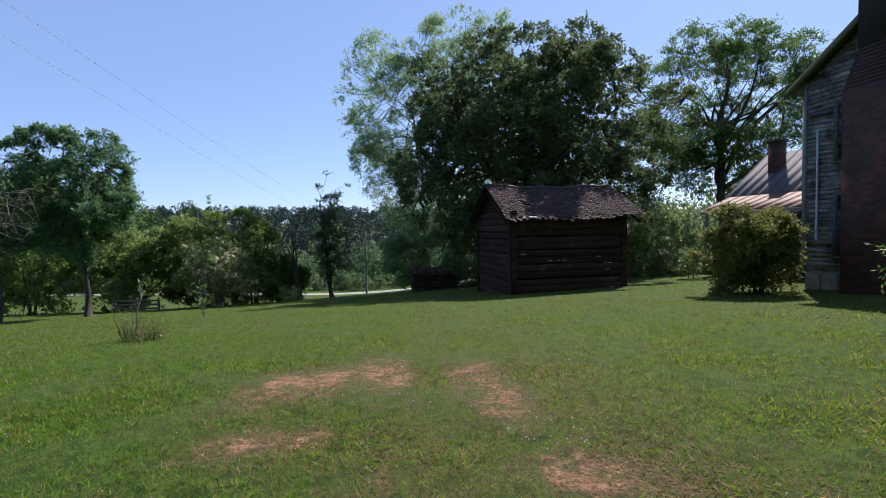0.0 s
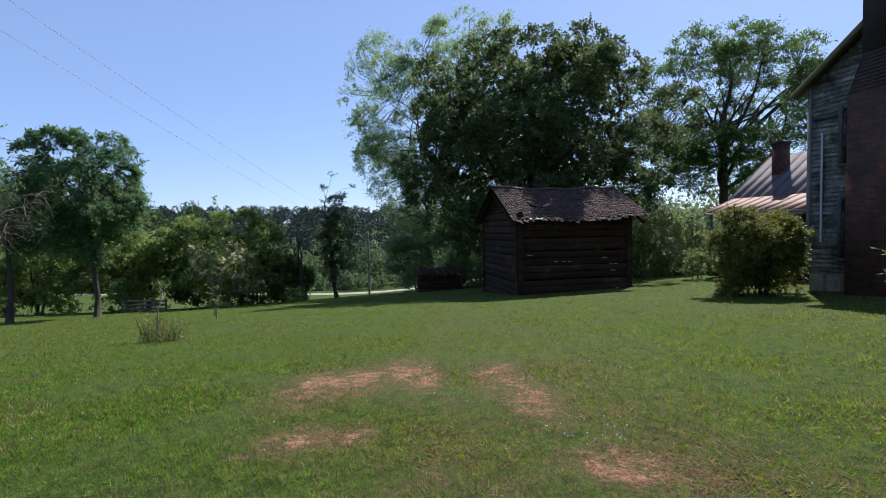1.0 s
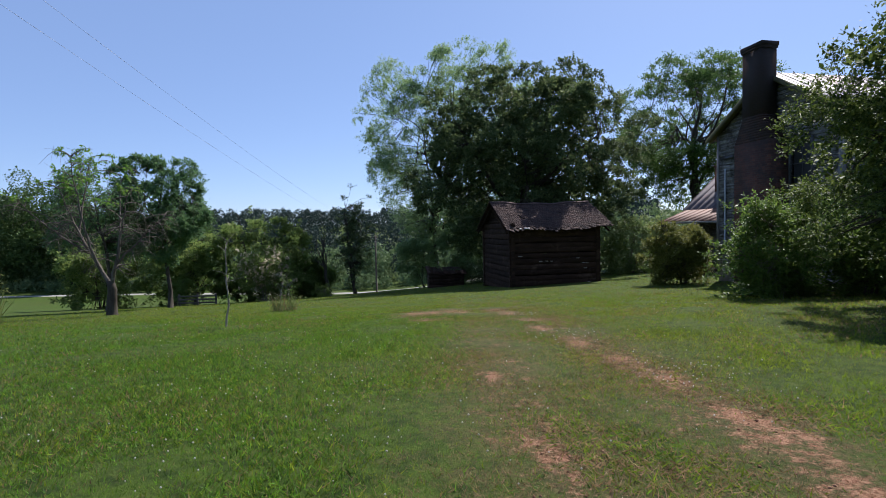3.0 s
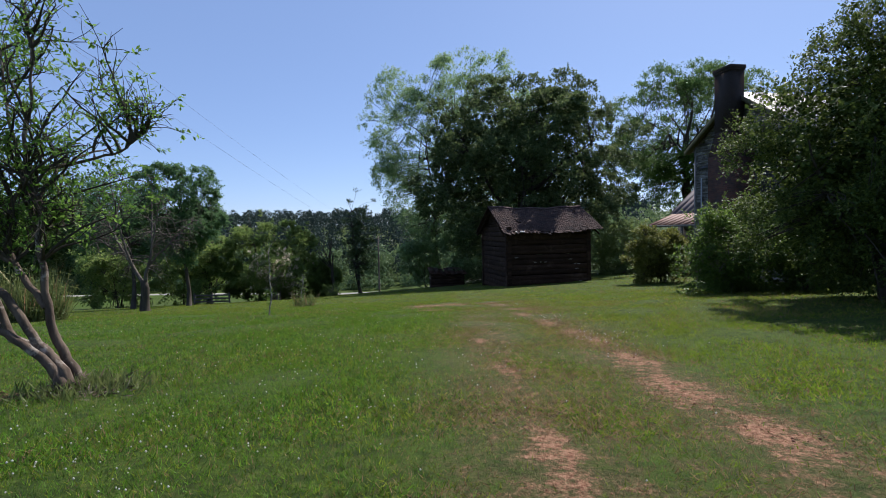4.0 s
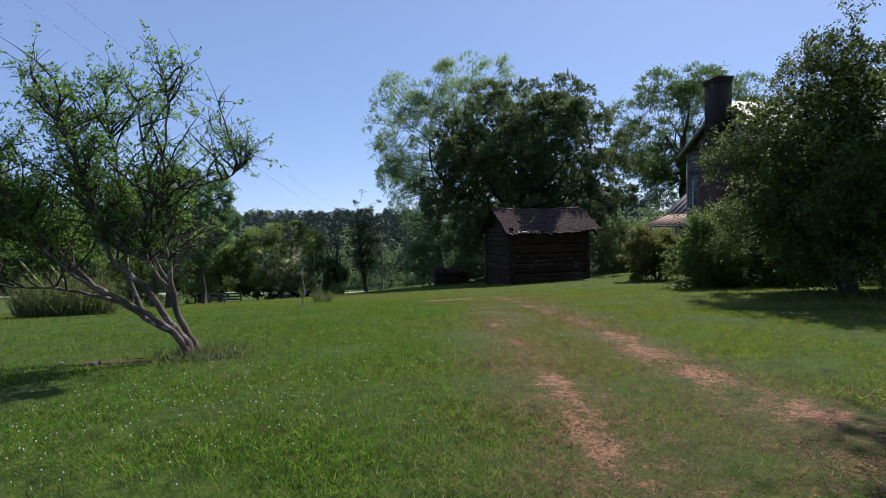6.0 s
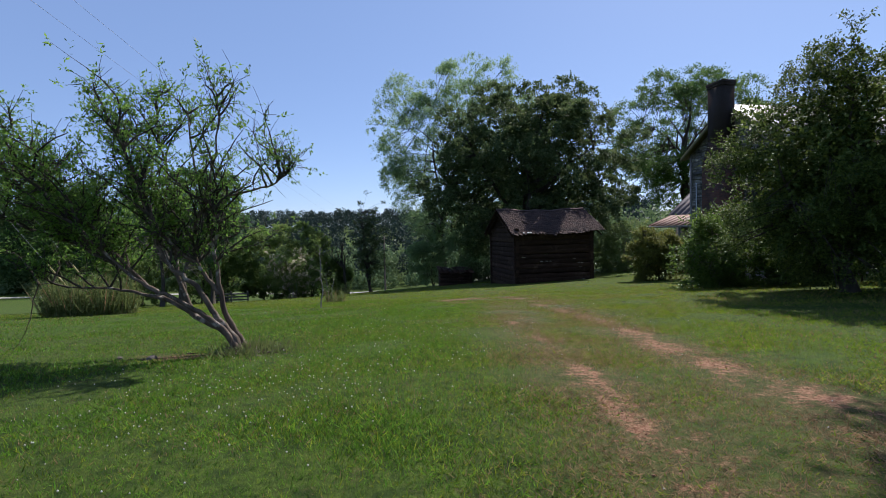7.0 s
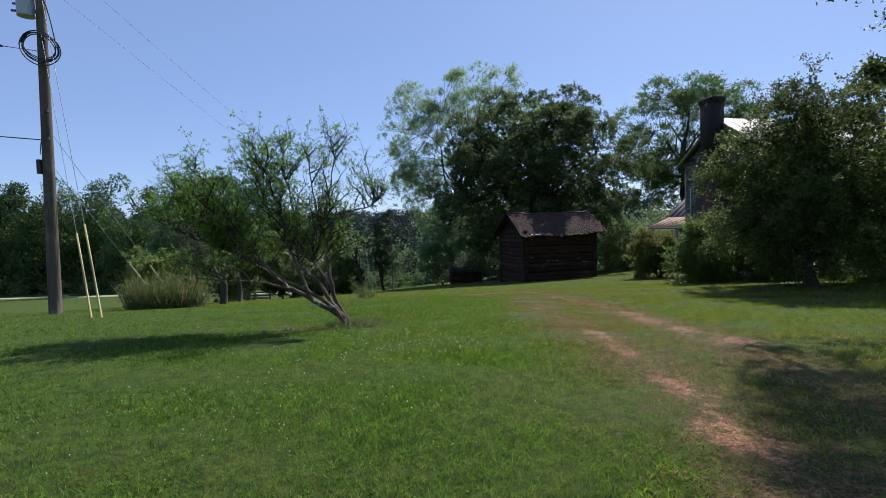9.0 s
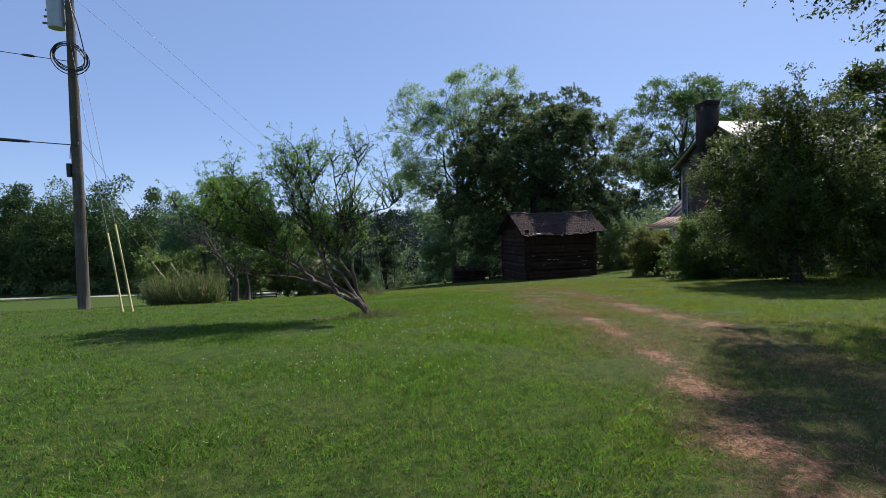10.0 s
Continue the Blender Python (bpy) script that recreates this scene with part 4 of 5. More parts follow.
def log_barn():
    rng = np.random.default_rng(7)
    z0 = -0.82
    barn = thing("log_barn", "old dark log barn with a sagging ragged shingle roof", "barn", (*BARN, 0), 12.0)
    m = pose(*BARN, 0, 0, 0, 12.0)

    def gz(u, v):
        p = m @ Vector((u, v, 0))
        return float(ground_z(p.x, p.y))

    top, rows = 2.38, 13
    low = min(gz(0, 0), gz(BL, 0), gz(0, BD), gz(BL, BD)) - 0.05
    step = (top - low) / rows

    def log(a, bq, zz):
        b = Build()
        n = 14
        t = np.linspace(0, 1, n)[:, None]
        a, bq = np.array(a), np.array(bq)
        pts = a + (bq - a) * t
        pts[:, 2] += zz + 0.014 * rng.normal() + 0.008 * rng.normal(size=n)
        along = unit(bq - a)
        side = np.array([along[1], -along[0], 0.0])
        hh, hw = step * 0.485, 0.1
        # hewn flat on the faces, waney at the edges
        prof = np.array([(-1, -0.7), (-0.75, -1), (0.75, -1), (1, -0.7), (1, 0.7), (0.75, 1), (-0.75, 1), (-1, 0.7)])
        ring = pts[:, None] + side * (prof[None, :, 0, None] * hw * (1 + 0.07 * rng.normal(size=(n, 8, 1))))
        ring[..., 2] += prof[None, :, 1] * hh * (1 + 0.05 * rng.normal(size=(n, 8)))
        i, j = np.arange(n - 1)[:, None] * 8, np.arange(8)[None]
        b.add(ring.reshape(-1, 3), np.stack([i + j, i + (j + 1) % 8, i + 8 + (j + 1) % 8, i + 8 + j], -1).reshape(-1, 4))
        b.add(ring[[0, -1]].reshape(-1, 3), [[7, 6, 5, 4, 3, 2, 1, 0], [8, 9, 10, 11, 12, 13, 14, 15]])
        part("log", b, LOG, barn)

    over = 0.07
    for i in range(rows):
        zc = low + step * (i + 0.5)
        log((-over, 0.1, 0), (BL + over, 0.1, 0), zc)
        log((-over, BD - 0.1, 0), (BL + over, BD - 0.1, 0), zc)
        zc += step * 0.5
        log((0.1, -over, 0), (0.1, BD + over, 0), zc)
        log((BL - 0.1, -over, 0), (BL - 0.1, BD + over, 0), zc)
    ridge, eave_l, eave_r = 3.78, 2.22, 2.3
    half = BD / 2
    # gable boards
    for u in (0.08, BL - 0.08):
        for k in range(9):
            zb = top + 0.05 + k * 0.15
            w = half * (ridge - 0.08 - zb) / (ridge - top + 0.05)
            if w < 0.1:
                continue
            b = Build()
            b.box(u - 0.015, u + 0.015, half - w, half + w, zb, zb + 0.14)
            part("gable_board", b, LOG, barn)
    for u in np.linspace(-0.25, BL + 0.45, 8):
        for sgn in (-1, 1):
            b = Build()
            b.tube(np.array([[u, half, ridge - 0.34], [u, half + sgn * (half + 0.25), 2.06]]), 0.05, 6)
            part("rafter", b, LOG, barn, smooth=True)

    def roof_point(u, s, side):
        """u along the ridge, s from ridge (0) to eave (1)."""
        f = (u + 0.35) / (BL + 1.0)
        sag = 0.13 * math.sin(math.pi * f) * (1 - 0.4 * s)
        ev = eave_l + (eave_r - eave_l) * f + 0.04 * math.sin(9 * f) - 0.06 * math.exp(-((f - 0.1) / 0.1) ** 2)
        return np.array([u, half + side * (half + 0.42) * s, ridge + (ev - ridge) * s - sag + 0.03 * math.sin(3.3 * u + 4 * s)])

    u0, u1 = -0.35, BL + 0.65
    for side, nm in ((-1, "front"), (1, "back")):
        deck = Build()
        us = np.linspace(u0 + 0.03, u1 - 0.03, 14)
        ss = np.linspace(0, 0.965, 6)
        v = np.array([[roof_point(u, s, side) - (0, 0, 0.03) for s in ss] for u in us] + [[roof_point(u, s, side) - (0, 0, 0.06) for s in ss] for u in us])
        f = []
        for i in range(13):
            for j in range(5):
                k = i * 6 + j
                f.append([k, k + 1, k + 7, k + 6])
                f.append([84 + k, 84 + k + 6, 84 + k + 7, 84 + k + 1])
        deck.add(v.reshape(-1, 3), f)
        part("roof_deck", deck, LOG, barn)
        sh = Build()
        courses = 30
        for r in range(courses):
            s0, s1 = r / courses, (r + 1.6) / courses
            u = u0
            while u < u1:
                w = rng.uniform(0.08, 0.16)
                last = r >= courses - 3
                gone = rng.uniform() < (0.28 if last else 0.012) or (side < 0 and abs(u - 0.75 - 1.3 * (s0 - 0.45)) < 0.07 and 0.42 < s0 < 0.62)
                if not gone:
                    e = s1 + rng.normal() * 0.008 + (rng.uniform(-0.03, 0.03) if last else 0)
                    a, bq = roof_point(u, s0, side), roof_point(min(u + w, u1) - 0.006, s0, side)
                    c, d = roof_point(min(u + w, u1) - 0.006, e, side), roof_point(u, e, side)
                    lift = 0.014 + abs(rng.normal()) * 0.006
                    upv = np.array([0, 0, 1.0])
                    q = np.array([a, bq, c + upv * lift, d + upv * lift, a + upv * 0.012, bq + upv * 0.012, c + upv * (lift + 0.014), d + upv * (lift + 0.014)])
                    sh.add(q, [[0, 3, 2, 1], [4, 5, 6, 7], [0, 1, 5, 4], [1, 2, 6, 5], [2, 3, 7, 6], [3, 0, 4, 7]])
                u += w
        tagged(part("shingle_cover", sh, SHINGLE, barn), kind="stuff")
    # Pale slivers painted where daylight shows through gaps between logs.
    for u, k in ((1.6, 6.5), (1.95, 6.5), (2.2, 6.48), (3.7, 6.9), (4.0, 6.0), (4.2, 5.95), (4.1, 5.0), (4.3, 2.4), (0.5, 7.5)):
        b = Build()
        w = rng.uniform(0.04, 0.11)
        b.box(u - w, u + w, -0.015, 0.02, low + step * k - 0.012, low + step * k + 0.012)
        part("chinking", b, PALE_WOOD_AND_DAYLIGHT, barn, "pale sliver painted as daylight through a log gap")
    cap = Build()
    us = np.linspace(u0, u1, 20)
    for a, bq in zip(us[:-1], us[1:]):
        for side in (-1, 1):
            p, q = roof_point(a, 0, side), roof_point(bq, 0, side)
            p2, q2 = roof_point(a, 0.06, side), roof_point(bq, 0.06, side)
            h = np.array([0, 0, 0.04])
            cap.add(np.array([p + h, q + h, q2 + h, p2 + h, p + 1.5 * h, q + 1.5 * h, q2 + 1.5 * h, p2 + 1.5 * h]), [[0, 3, 2, 1], [4, 5, 6, 7], [3, 7, 6, 2], [0, 1, 5, 4]])
    part("ridge_cap", cap, SHINGLE, barn)
    for u, s, w in ((0.75, 0.985, 0.28), (0.42, 0.96, 0.09)):
        p = roof_point(u, s, -1)
        b = Build()
        b.box(-w / 2, w / 2, -0.06, 0.06, 0.03, 0.06, Matrix.Translation(Vector(p)) @ pose(0, 0, 0, 28, 0, 0))
        part("torn_decking", b, PALE_WOOD_AND_DAYLIGHT, barn, "bare pale wood where shingles are gone")
    return barn


log_barn()


# low dark shed beside the oak
def low_shed():
    ob = thing("low_shed", "low dark tumbledown board shed with a light roof edge", "shed", (-0.7, 32.6, float(ground_z(-0.7, 32.6))), 8.0)
    rng = np.random.default_rng(12)
    for side in range(4):
        for k in range(5):
            b = Build()
            zb = 0.02 + k * 0.22
            if side < 2:
                b.box(-1.3, 1.3, -0.9 + 1.76 * side, -0.86 + 1.76 * side, zb - 0.2 * (k == 0), zb + 0.21)
            else:
                xx = -1.3 + 2.56 * (side - 2)
                b.box(xx, xx + 0.04, -0.86, 0.86, zb - 0.2 * (k == 0), zb + 0.21)
            part("board", b, LOG, ob)
    for k in range(7):
        b = Build()
        x0 = -1.45 + k * 0.42
        b.box(x0, x0 + 0.41, -1.15 + 0.12 * rng.normal(), 1.05, 0, 0.03, pose(0, 0, 1.2 + rng.normal() * 0.05, 9, rng.normal() * 3, 0))
        part("roof_sheet", b, LOG, ob)


low_shed()


# ---- house ----
HX, HY, HTURN = 10.77, 15.92, 12.0


def cells(openings, lo, hi):
    """Rectangles of a wall, split round its openings."""
    us = sorted({lo[0], hi[0], *[o[0] for o in openings], *[o[1] for o in openings]})
    zs = sorted({lo[1], hi[1], *[o[2] for o in openings], *[o[3] for o in openings]})
    for a, b in zip(us[:-1], us[1:]):
        for c, d in zip(zs[:-1], zs[1:]):
            if not any(o[0] <= (a + b) / 2 <= o[1] and o[2] <= (c + d) / 2 <= o[3] for o in openings):
                yield a, b, c, d


def farmhouse():
    rng = np.random.default_rng(17)
    house = thing("farmhouse", "weathered two-storey clapboard farmhouse with brick chimney and tin roof", "house", (HX, HY, 0), HTURN)
    width, length, eave, ridge = 5.0, 10.0, 5.95, 7.62
    mid = -width / 2
    holes = [(-1.7, -0.95, 3.55, 5.05), (-1.7, -0.95, 0.95, 2.6), (-4.05, -3.3, 3.55, 5.05), (-4.05, -3.3, 0.95, 2.6)]
    # walls behind the boards
    b = Build()
    for a, c, z0, z1 in cells(holes, (-width, 0.45), (0.0, eave)):
        b.box(0.03, 0.15, a, c, z0, z1)
    n = 24
    for k in range(n):
        z0, z1 = eave + (ridge - eave) * k / n, eave + (ridge - eave) * (k + 1) / n
        w = width / 2 * (1 - (k + 1) / n) + 0.02
        b.box(0.03, 0.15, mid - w, mid + w, z0, z1)
    part("gable_wall", b, SIDING, house)
    for nm, y0, y1 in (("back_wall", -0.15, 0.0), ("front_wall", -width, -width + 0.15)):
        b = Build()
        b.box(0.15, length, y0, y1, 0.45, eave)
        part(nm, b, SIDING, house)
    b = Build()
    b.box(length, length + 0.15, -width, 0, 0.45, eave)
    part("far_wall", b, SIDING, house)
    # clapboards of the gable
    course = 0.125
    z = 0.42
    while z < ridge - 0.1:
        top = z + course
        w0, w1 = -width, 0.0
        if top > eave:
            k = width / 2 * (ridge - top) / (ridge - eave)
            w0, w1 = mid - k, mid + k
        spans = [(w0, w1)]
        for h in holes:
            if h[2] - 0.05 < z + course / 2 < h[3] + 0.05:
                spans = [q for s in spans for q in ((s[0], min(s[1], h[0])), (max(s[0], h[1]), s[1])) if q[1] - q[0] > 0.05]
        for s0, s1 in spans:
            u = s0
            while u < s1:
                e = min(s1, u + rng.uniform(1.2, 3.6))
                if rng.uniform() > 0.02:
                    tilt = rng.normal() * 0.006
                    o0, o1 = -0.012 + rng.normal() * 0.003, 0.02
                    v = [[o0, u, z - 0.012 + tilt], [o0, e - 0.006, z - 0.012 - tilt], [o1, e - 0.006, top + 0.015], [o1, u, top + 0.015],
                         [0.03, u, z - 0.012 + tilt], [0.03, e - 0.006, z - 0.012 - tilt], [0.03, e - 0.006, top + 0.015], [0.03, u, top + 0.015]]
                    b = Build()
                    b.add(v, [[0, 3, 2, 1], [4, 5, 6, 7], [0, 1, 5, 4], [1, 2, 6, 5], [3, 7, 6, 2], [0, 4, 7, 3]])
                    part("clapboard", b, SIDING, house)
                u = e
        z += course
    for y0 in (-0.0, -width - 0.1):
        b = Build()
        b.box(-0.03, 0.12, y0, y0 + 0.1, 0.42, eave)
        part("corner_board", b, TRIM, house)
    # windows
    for a, c, z0, z1 in holes:
        win = part("window", bevel_box(bmesh.new(), 0.02, c - a - 0.1, z1 - z0 - 0.1, (0.1, (a + c) / 2, (z0 + z1) / 2), 0.002), DARK_GLASS, house, "dark old sash window")
        b = Build()
        t = 0.1
        b.box(-0.035, 0.14, a - t, a, z0 - t, z1 + t)
        b.box(-0.035, 0.14, c, c + t, z0 - t, z1 + t)
        b.box(-0.035, 0.14, a, c, z1, z1 + t)
        part("frame", b, DARK_TRIM, win)
        b = Build()
        b.box(-0.08, 0.14, a - t - 0.04, c + t + 0.04, z0 - 0.06, z0)
        part("sill", b, DARK_TRIM, win)
        b = Build()
        b.box(0.06, 0.09, a, c, (z0 + z1) / 2 - 0.025, (z0 + z1) / 2 + 0.025)
        b.box(0.062, 0.088, (a + c) / 2 - 0.015, (a + c) / 2 + 0.015, z0, z1)
        part("sash_bar", b, DARK_TRIM, win)
    # vent slot, its dark inside drawn as a solid panel, and conduit
    b = Build()
    b.box(-0.03, 0.0, -0.78, -0.12, 4.86, 5.0)
    part("louvre", b, DARK_GLASS, house, "dark panel drawn for the shade inside a slot")
    b = Build()
    b.tube(np.array([[-0.06, -0.4, 1.4], [-0.06, -0.4, 3.0], [-0.06, -0.4, 4.5]]), 0.03, 8)
    part("conduit", b, STEEL, house, "thin pale conduit pipe")
    # stone foundation
    for y0 in np.arange(-width, -0.05, 0.5):
        b = bevel_box(bmesh.new(), 0.3, 0.48, 0.9, (0.12, y0 + 0.25, 0.0), 0.03)
        part("foundation_stone", b, STONE, house)
    b = Build()
    b.box(0.3, length, -width, -0.02, -0.5, 0.44)
    part("foundation", b, STONE, house)
    # chimney
    ch = Build()
    ch.box(-0.82, 0.0, -3.25, -1.72, -0.5, 5.2)
    chimney = part("chimney", ch, BRICK, house, "tall soot-darkened red brick chimney")
    for k in range(10):
        f0, f1 = k / 10, (k + 1) / 10
        st = Build()
        st.box(-0.82 + 0.03 * f1, -0.18 - 0.01 * f1, -3.25 + 0.35 * f1, -1.72 - 0.33 * f1, 5.2 + 0.9 * f0, 5.2 + 0.9 * f1)
        part("shoulder_course", st, BRICK, chimney)
    ch = Build()
    ch.box(-0.79, -0.19, -2.9, -2.05, 6.1, 8.38)
    part("upper_shaft", ch, BRICK, chimney)
    for z0, z1, o in ((8.38, 8.46, 0.03), (8.46, 8.6, 0.05)):
        ch = Build()
        ch.box(-0.79 - o, -0.19 + o, -2.9 - o, -2.05 + o, z0, z1)
        part("cap_course", ch, BRICK, chimney)
    # tin roof, sheet by sheet
    over, rake = 0.4, 0.32
    for side in (-1, 1):
        u = -rake + 0.035
        run = width / 2 + over
        drop = (ridge - eave) / (width / 2) * run
        while u < length + rake - 0.1:
            b = Build()
            y1 = mid + side * run
            hz = ridge + 0.06
            for x0, x1, h in ((u, u + 0.585, 0.0), (u + 0.57, u + 0.6, 0.022), (u + 0.28, u + 0.3, 0.012)):
                v = [[x0, mid, hz + h], [x1, mid, hz + h], [x1, y1, hz - drop + h], [x0, y1, hz - drop + h]]
                v += [[p[0], p[1], p[2] - 0.012 - h] for p in v]
                f = [[0, 1, 2, 3], [7, 6, 5, 4], [0, 4, 5, 1], [1, 5, 6, 2], [2, 6, 7, 3], [3, 7, 4, 0]]
                b.add(v, f if side < 0 else [q[::-1] for q in f])
            part("tin_sheet", b, TIN, house)
            u += 0.6
        # barge board and soffit along the rake
        b = Build()
        y1 = mid + side * run
        v = [[-rake, mid, ridge + 0.075], [-rake + 0.03, mid, ridge + 0.075], [-rake + 0.03, y1, ridge + 0.075 - drop], [-rake, y1, ridge + 0.075 - drop]]
        v += [[p[0], p[1], p[2] - 0.19] for p in v]
        f = [[0, 1, 2, 3], [7, 6, 5, 4], [0, 4, 5, 1], [1, 5, 6, 2], [2, 6, 7, 3], [3, 7, 4, 0]]
        b.add(v, f)
        part("barge_board", b, OCHRE_TRIM, house)
        b = Build()
        v = [[-rake + 0.03, mid, ridge + 0.0], [0.0, mid, ridge + 0.0], [0.0, y1, ridge - drop], [-rake + 0.03, y1, ridge - drop]]
        v += [[p[0], p[1], p[2] - 0.03] for p in v]
        b.add(v, f)
        part("soffit", b, OCHRE_TRIM, house)
    # back wing
    we, wr, w0, w1, wl = 3.35, 5.2, 5.4, 9.6, 8.5
    b = Build()
    b.box(w0, w0 + 0.15, 0.0, wl, -0.6, we)
    b.box(w1 - 0.15, w1, 0.0, wl, -0.6, we)
    b.box(w0 + 0.15, w1 - 0.15, wl - 0.15, wl, -0.6, we)
    for k in range(16):
        f0, f1 = k / 16, (k + 1) / 16
        h = (w1 - w0) / 2 * (1 - f1)
        b.box(7.5 - h, 7.5 + h, wl - 0.15, wl, we + (wr - we) * f0, we + (wr - we) * f1)
    part("wing_wall", b, SIDING, house)
    for side in (-1, 1):
        v = 0.02
        while v < wl + 0.15:
            b = Build()
            xe = 7.5 + side * 2.35
            ze = wr + 0.04 - (wr - we) / 2.1 * 2.35
            for y0, y1, h in ((v, v + 0.59, 0.0), (v + 0.57, v + 0.6, 0.025)):
                q = [[7.5, y0, wr + 0.05 + h], [7.5, y1, wr + 0.05 + h], [xe, y1, ze + h], [xe, y0, ze + h]]
                q += [[p[0], p[1], p[2] - 0.012 - h] for p in q]
                f = [[0, 1, 2, 3], [7, 6, 5, 4], [0, 4, 5, 1], [1, 5, 6, 2], [2, 6, 7, 3], [3, 7, 4, 0]]
                b.add(q, [r[::-1] for r in f] if side < 0 else f)
            part("tin_sheet", b, WING_TIN, house)
            v += 0.6
    v = 0.3
    while v < wl:
        b = Build()
        for y0, y1, h in ((v, v + 0.59, 0.0), (v + 0.57, v + 0.6, 0.02)):
            q = [[5.4, y0, 3.26 + h], [5.4, y1, 3.26 + h], [3.42, y1, 2.5 + h], [3.42, y0, 2.5 + h]]
            q += [[p[0], p[1], p[2] - 0.02 - h] for p in q]
            b.add(q, [r[::-1] for r in [[0, 1, 2, 3], [7, 6, 5, 4], [0, 4, 5, 1], [1, 5, 6, 2], [2, 6, 7, 3], [3, 7, 4, 0]]])
        part("porch_sheet", b, RUST_TIN, house, "rust-red porch roofing tin")
        v += 0.6
    b = Build()
    b.box(3.42, 3.5, 0.3, wl + 0.1, 2.36, 2.47)
    part("porch_beam", b, TRIM, house)
    for v in (0.5, 3.1, 5.7, 8.3):
        part("porch_post", bevel_box(bmesh.new(), 0.11, 0.11, 2.9, (3.56, v, 0.92), 0.01), TRIM, house)
    b = Build()
    b.box(3.45, 5.4, 0.1, wl, -0.5, 0.1)
    part("porch_floor", b, LOG, house)
    b = Build()
    b.box(6.3, 6.8, 7.2, 7.7, 3.6, 5.6)
    b.box(6.25, 6.85, 7.15, 7.75, 5.6, 5.72)
    part("wing_chimney", b, BRICK, house, "small dark brick chimney")


farmhouse()


# ---- utility pole, wires and guys ----
PX, PY = -13.55, 3.8
PZ = float(ground_z(PX, PY))
TOP = 11.2


def line(name, p, q, sag, r, material, label, n=24, parent=None):
    t = np.linspace(0, 1, n)[:, None]
    pts = np.array(p) + (np.array(q) - np.array(p)) * t
    pts[:, 2] -= 4 * sag * t[:, 0] * (1 - t[:, 0])
    b = Build()
    b.tube(pts, r, 5, False)
    ob = part(name, b, material, parent, smooth=True)
    return ob if parent else tagged(ob, label, "cable")


def utility_pole():
    ob = thing("utility_pole", "weathered wooden utility pole with transformer and coiled cable", "utility pole", (PX, PY, PZ))
    b = Build()
    zs = np.linspace(-0.3, TOP, 14)
    b.tube(np.stack([0.01 * zs, 0 * zs, zs], -1), 0.17 - 0.0055 * zs, 14)
    part("pole", b, POLE_WOOD, ob, smooth=True)
    bm = bmesh.new()
    bmesh.ops.create_cone(bm, cap_ends=True, segments=20, radius1=0.22, radius2=0.23, depth=0.85, matrix=Matrix.Translation((-0.27, -0.1, 9.1)))
    bmesh.ops.create_cone(bm, cap_ends=True, segments=20, radius1=0.25, radius2=0.2, depth=0.08, matrix=Matrix.Translation((-0.27, -0.1, 9.55)))
    tr = part("transformer", bm, STEEL, ob, "grey cylindrical transformer")
    for k in range(3):
        b = Build()
        b.tube(np.array([[-0.46, -0.2 + 0.06 * k, 8.8 + 0.22 * k], [-0.58, -0.24 + 0.06 * k, 8.8 + 0.22 * k]]), 0.035, 8)
        part("bushing", b, PORCELAIN, tr)
    for zb in (8.85, 9.35):
        b = Build()
        b.box(-0.1, 0.06, -0.06, 0.02, zb - 0.04, zb + 0.04)
        part("bracket", b, STEEL, ob)
    rng = np.random.default_rng(3)
    coil = Build()
    for k in range(5):
        a = np.linspace(0, 2 * math.pi, 36)
        r = 0.53 + 0.035 * rng.normal()
        coil.tube(np.stack([0.16 + r * np.cos(a) + 0.01 * k, -0.2 - 0.02 * k + 0.03 * np.sin(2 * a + k), 7.74 + (r * 0.76) * np.sin(a) - 0.12 * np.cos(a) + 0.02 * rng.normal()], -1), 0.016, 6, False)
    part("cable_coil", coil, CABLE, ob, "coil of black cable")
    line("drop_lead", (0.2, -0.15, 9.3), (0.62, -0.2, 7.85), -0.25, 0.018, CABLE, "", 14, ob)
    line("drop_lead", (-0.05, -0.1, 5.1), (-0.05, -0.16, 4.7), -0.05, 0.012, CABLE, "", 8, ob)
    part("terminal_box", bevel_box(bmesh.new(), 0.12, 0.14, 0.42, (-0.12, -0.12, 4.35), 0.02), CABLE, ob, "small dark terminal box")
    for zz in (5.15, 5.95, 8.0):
        part("bolt_plate", bevel_box(bmesh.new(), 0.1, 0.06, 0.09, (0.1 + 0.015 * zz, -0.14, zz), 0.01), DARK_TRIM, ob)


utility_pole()
FX, FY = -12.8, 78.0
FZ = float(ground_z(FX, FY))
far_pole = thing("utility_pole", "distant slim wooden utility pole beside the road", "utility pole", (FX, FY, FZ))
b = Build()
b.tube(np.array([[0, 0, -0.3], [0, 0, 5.0], [0, 0, 10.4]]), np.array([0.17, 0.15, 0.12]), 10)
part("pole", b, POLE_WOOD, far_pole, smooth=True)
b = Build()
b.box(-0.5, 0.5, -0.06, 0.06, 9.9, 10.02)
part("crossarm", b, POLE_WOOD, far_pole)
line("power_line", (PX - 0.1, PY, PZ + 11.0), (FX, FY, FZ + 10.4), 0.9, 0.005, WIRE, "thin overhead power line", 40)
line("power_line", (PX - 0.1, PY, PZ + 9.9), (FX, FY, FZ + 9.2), 0.9, 0.005, WIRE, "thin overhead neutral line", 40)
def cable_at(p, q, sag, x):
    t = (x - p[0]) / (q[0] - p[0])
    return np.array([x, p[1] + (q[1] - p[1]) * t, p[2] + (q[2] - p[2]) * t - 4 * sag * t * (1 - t)])


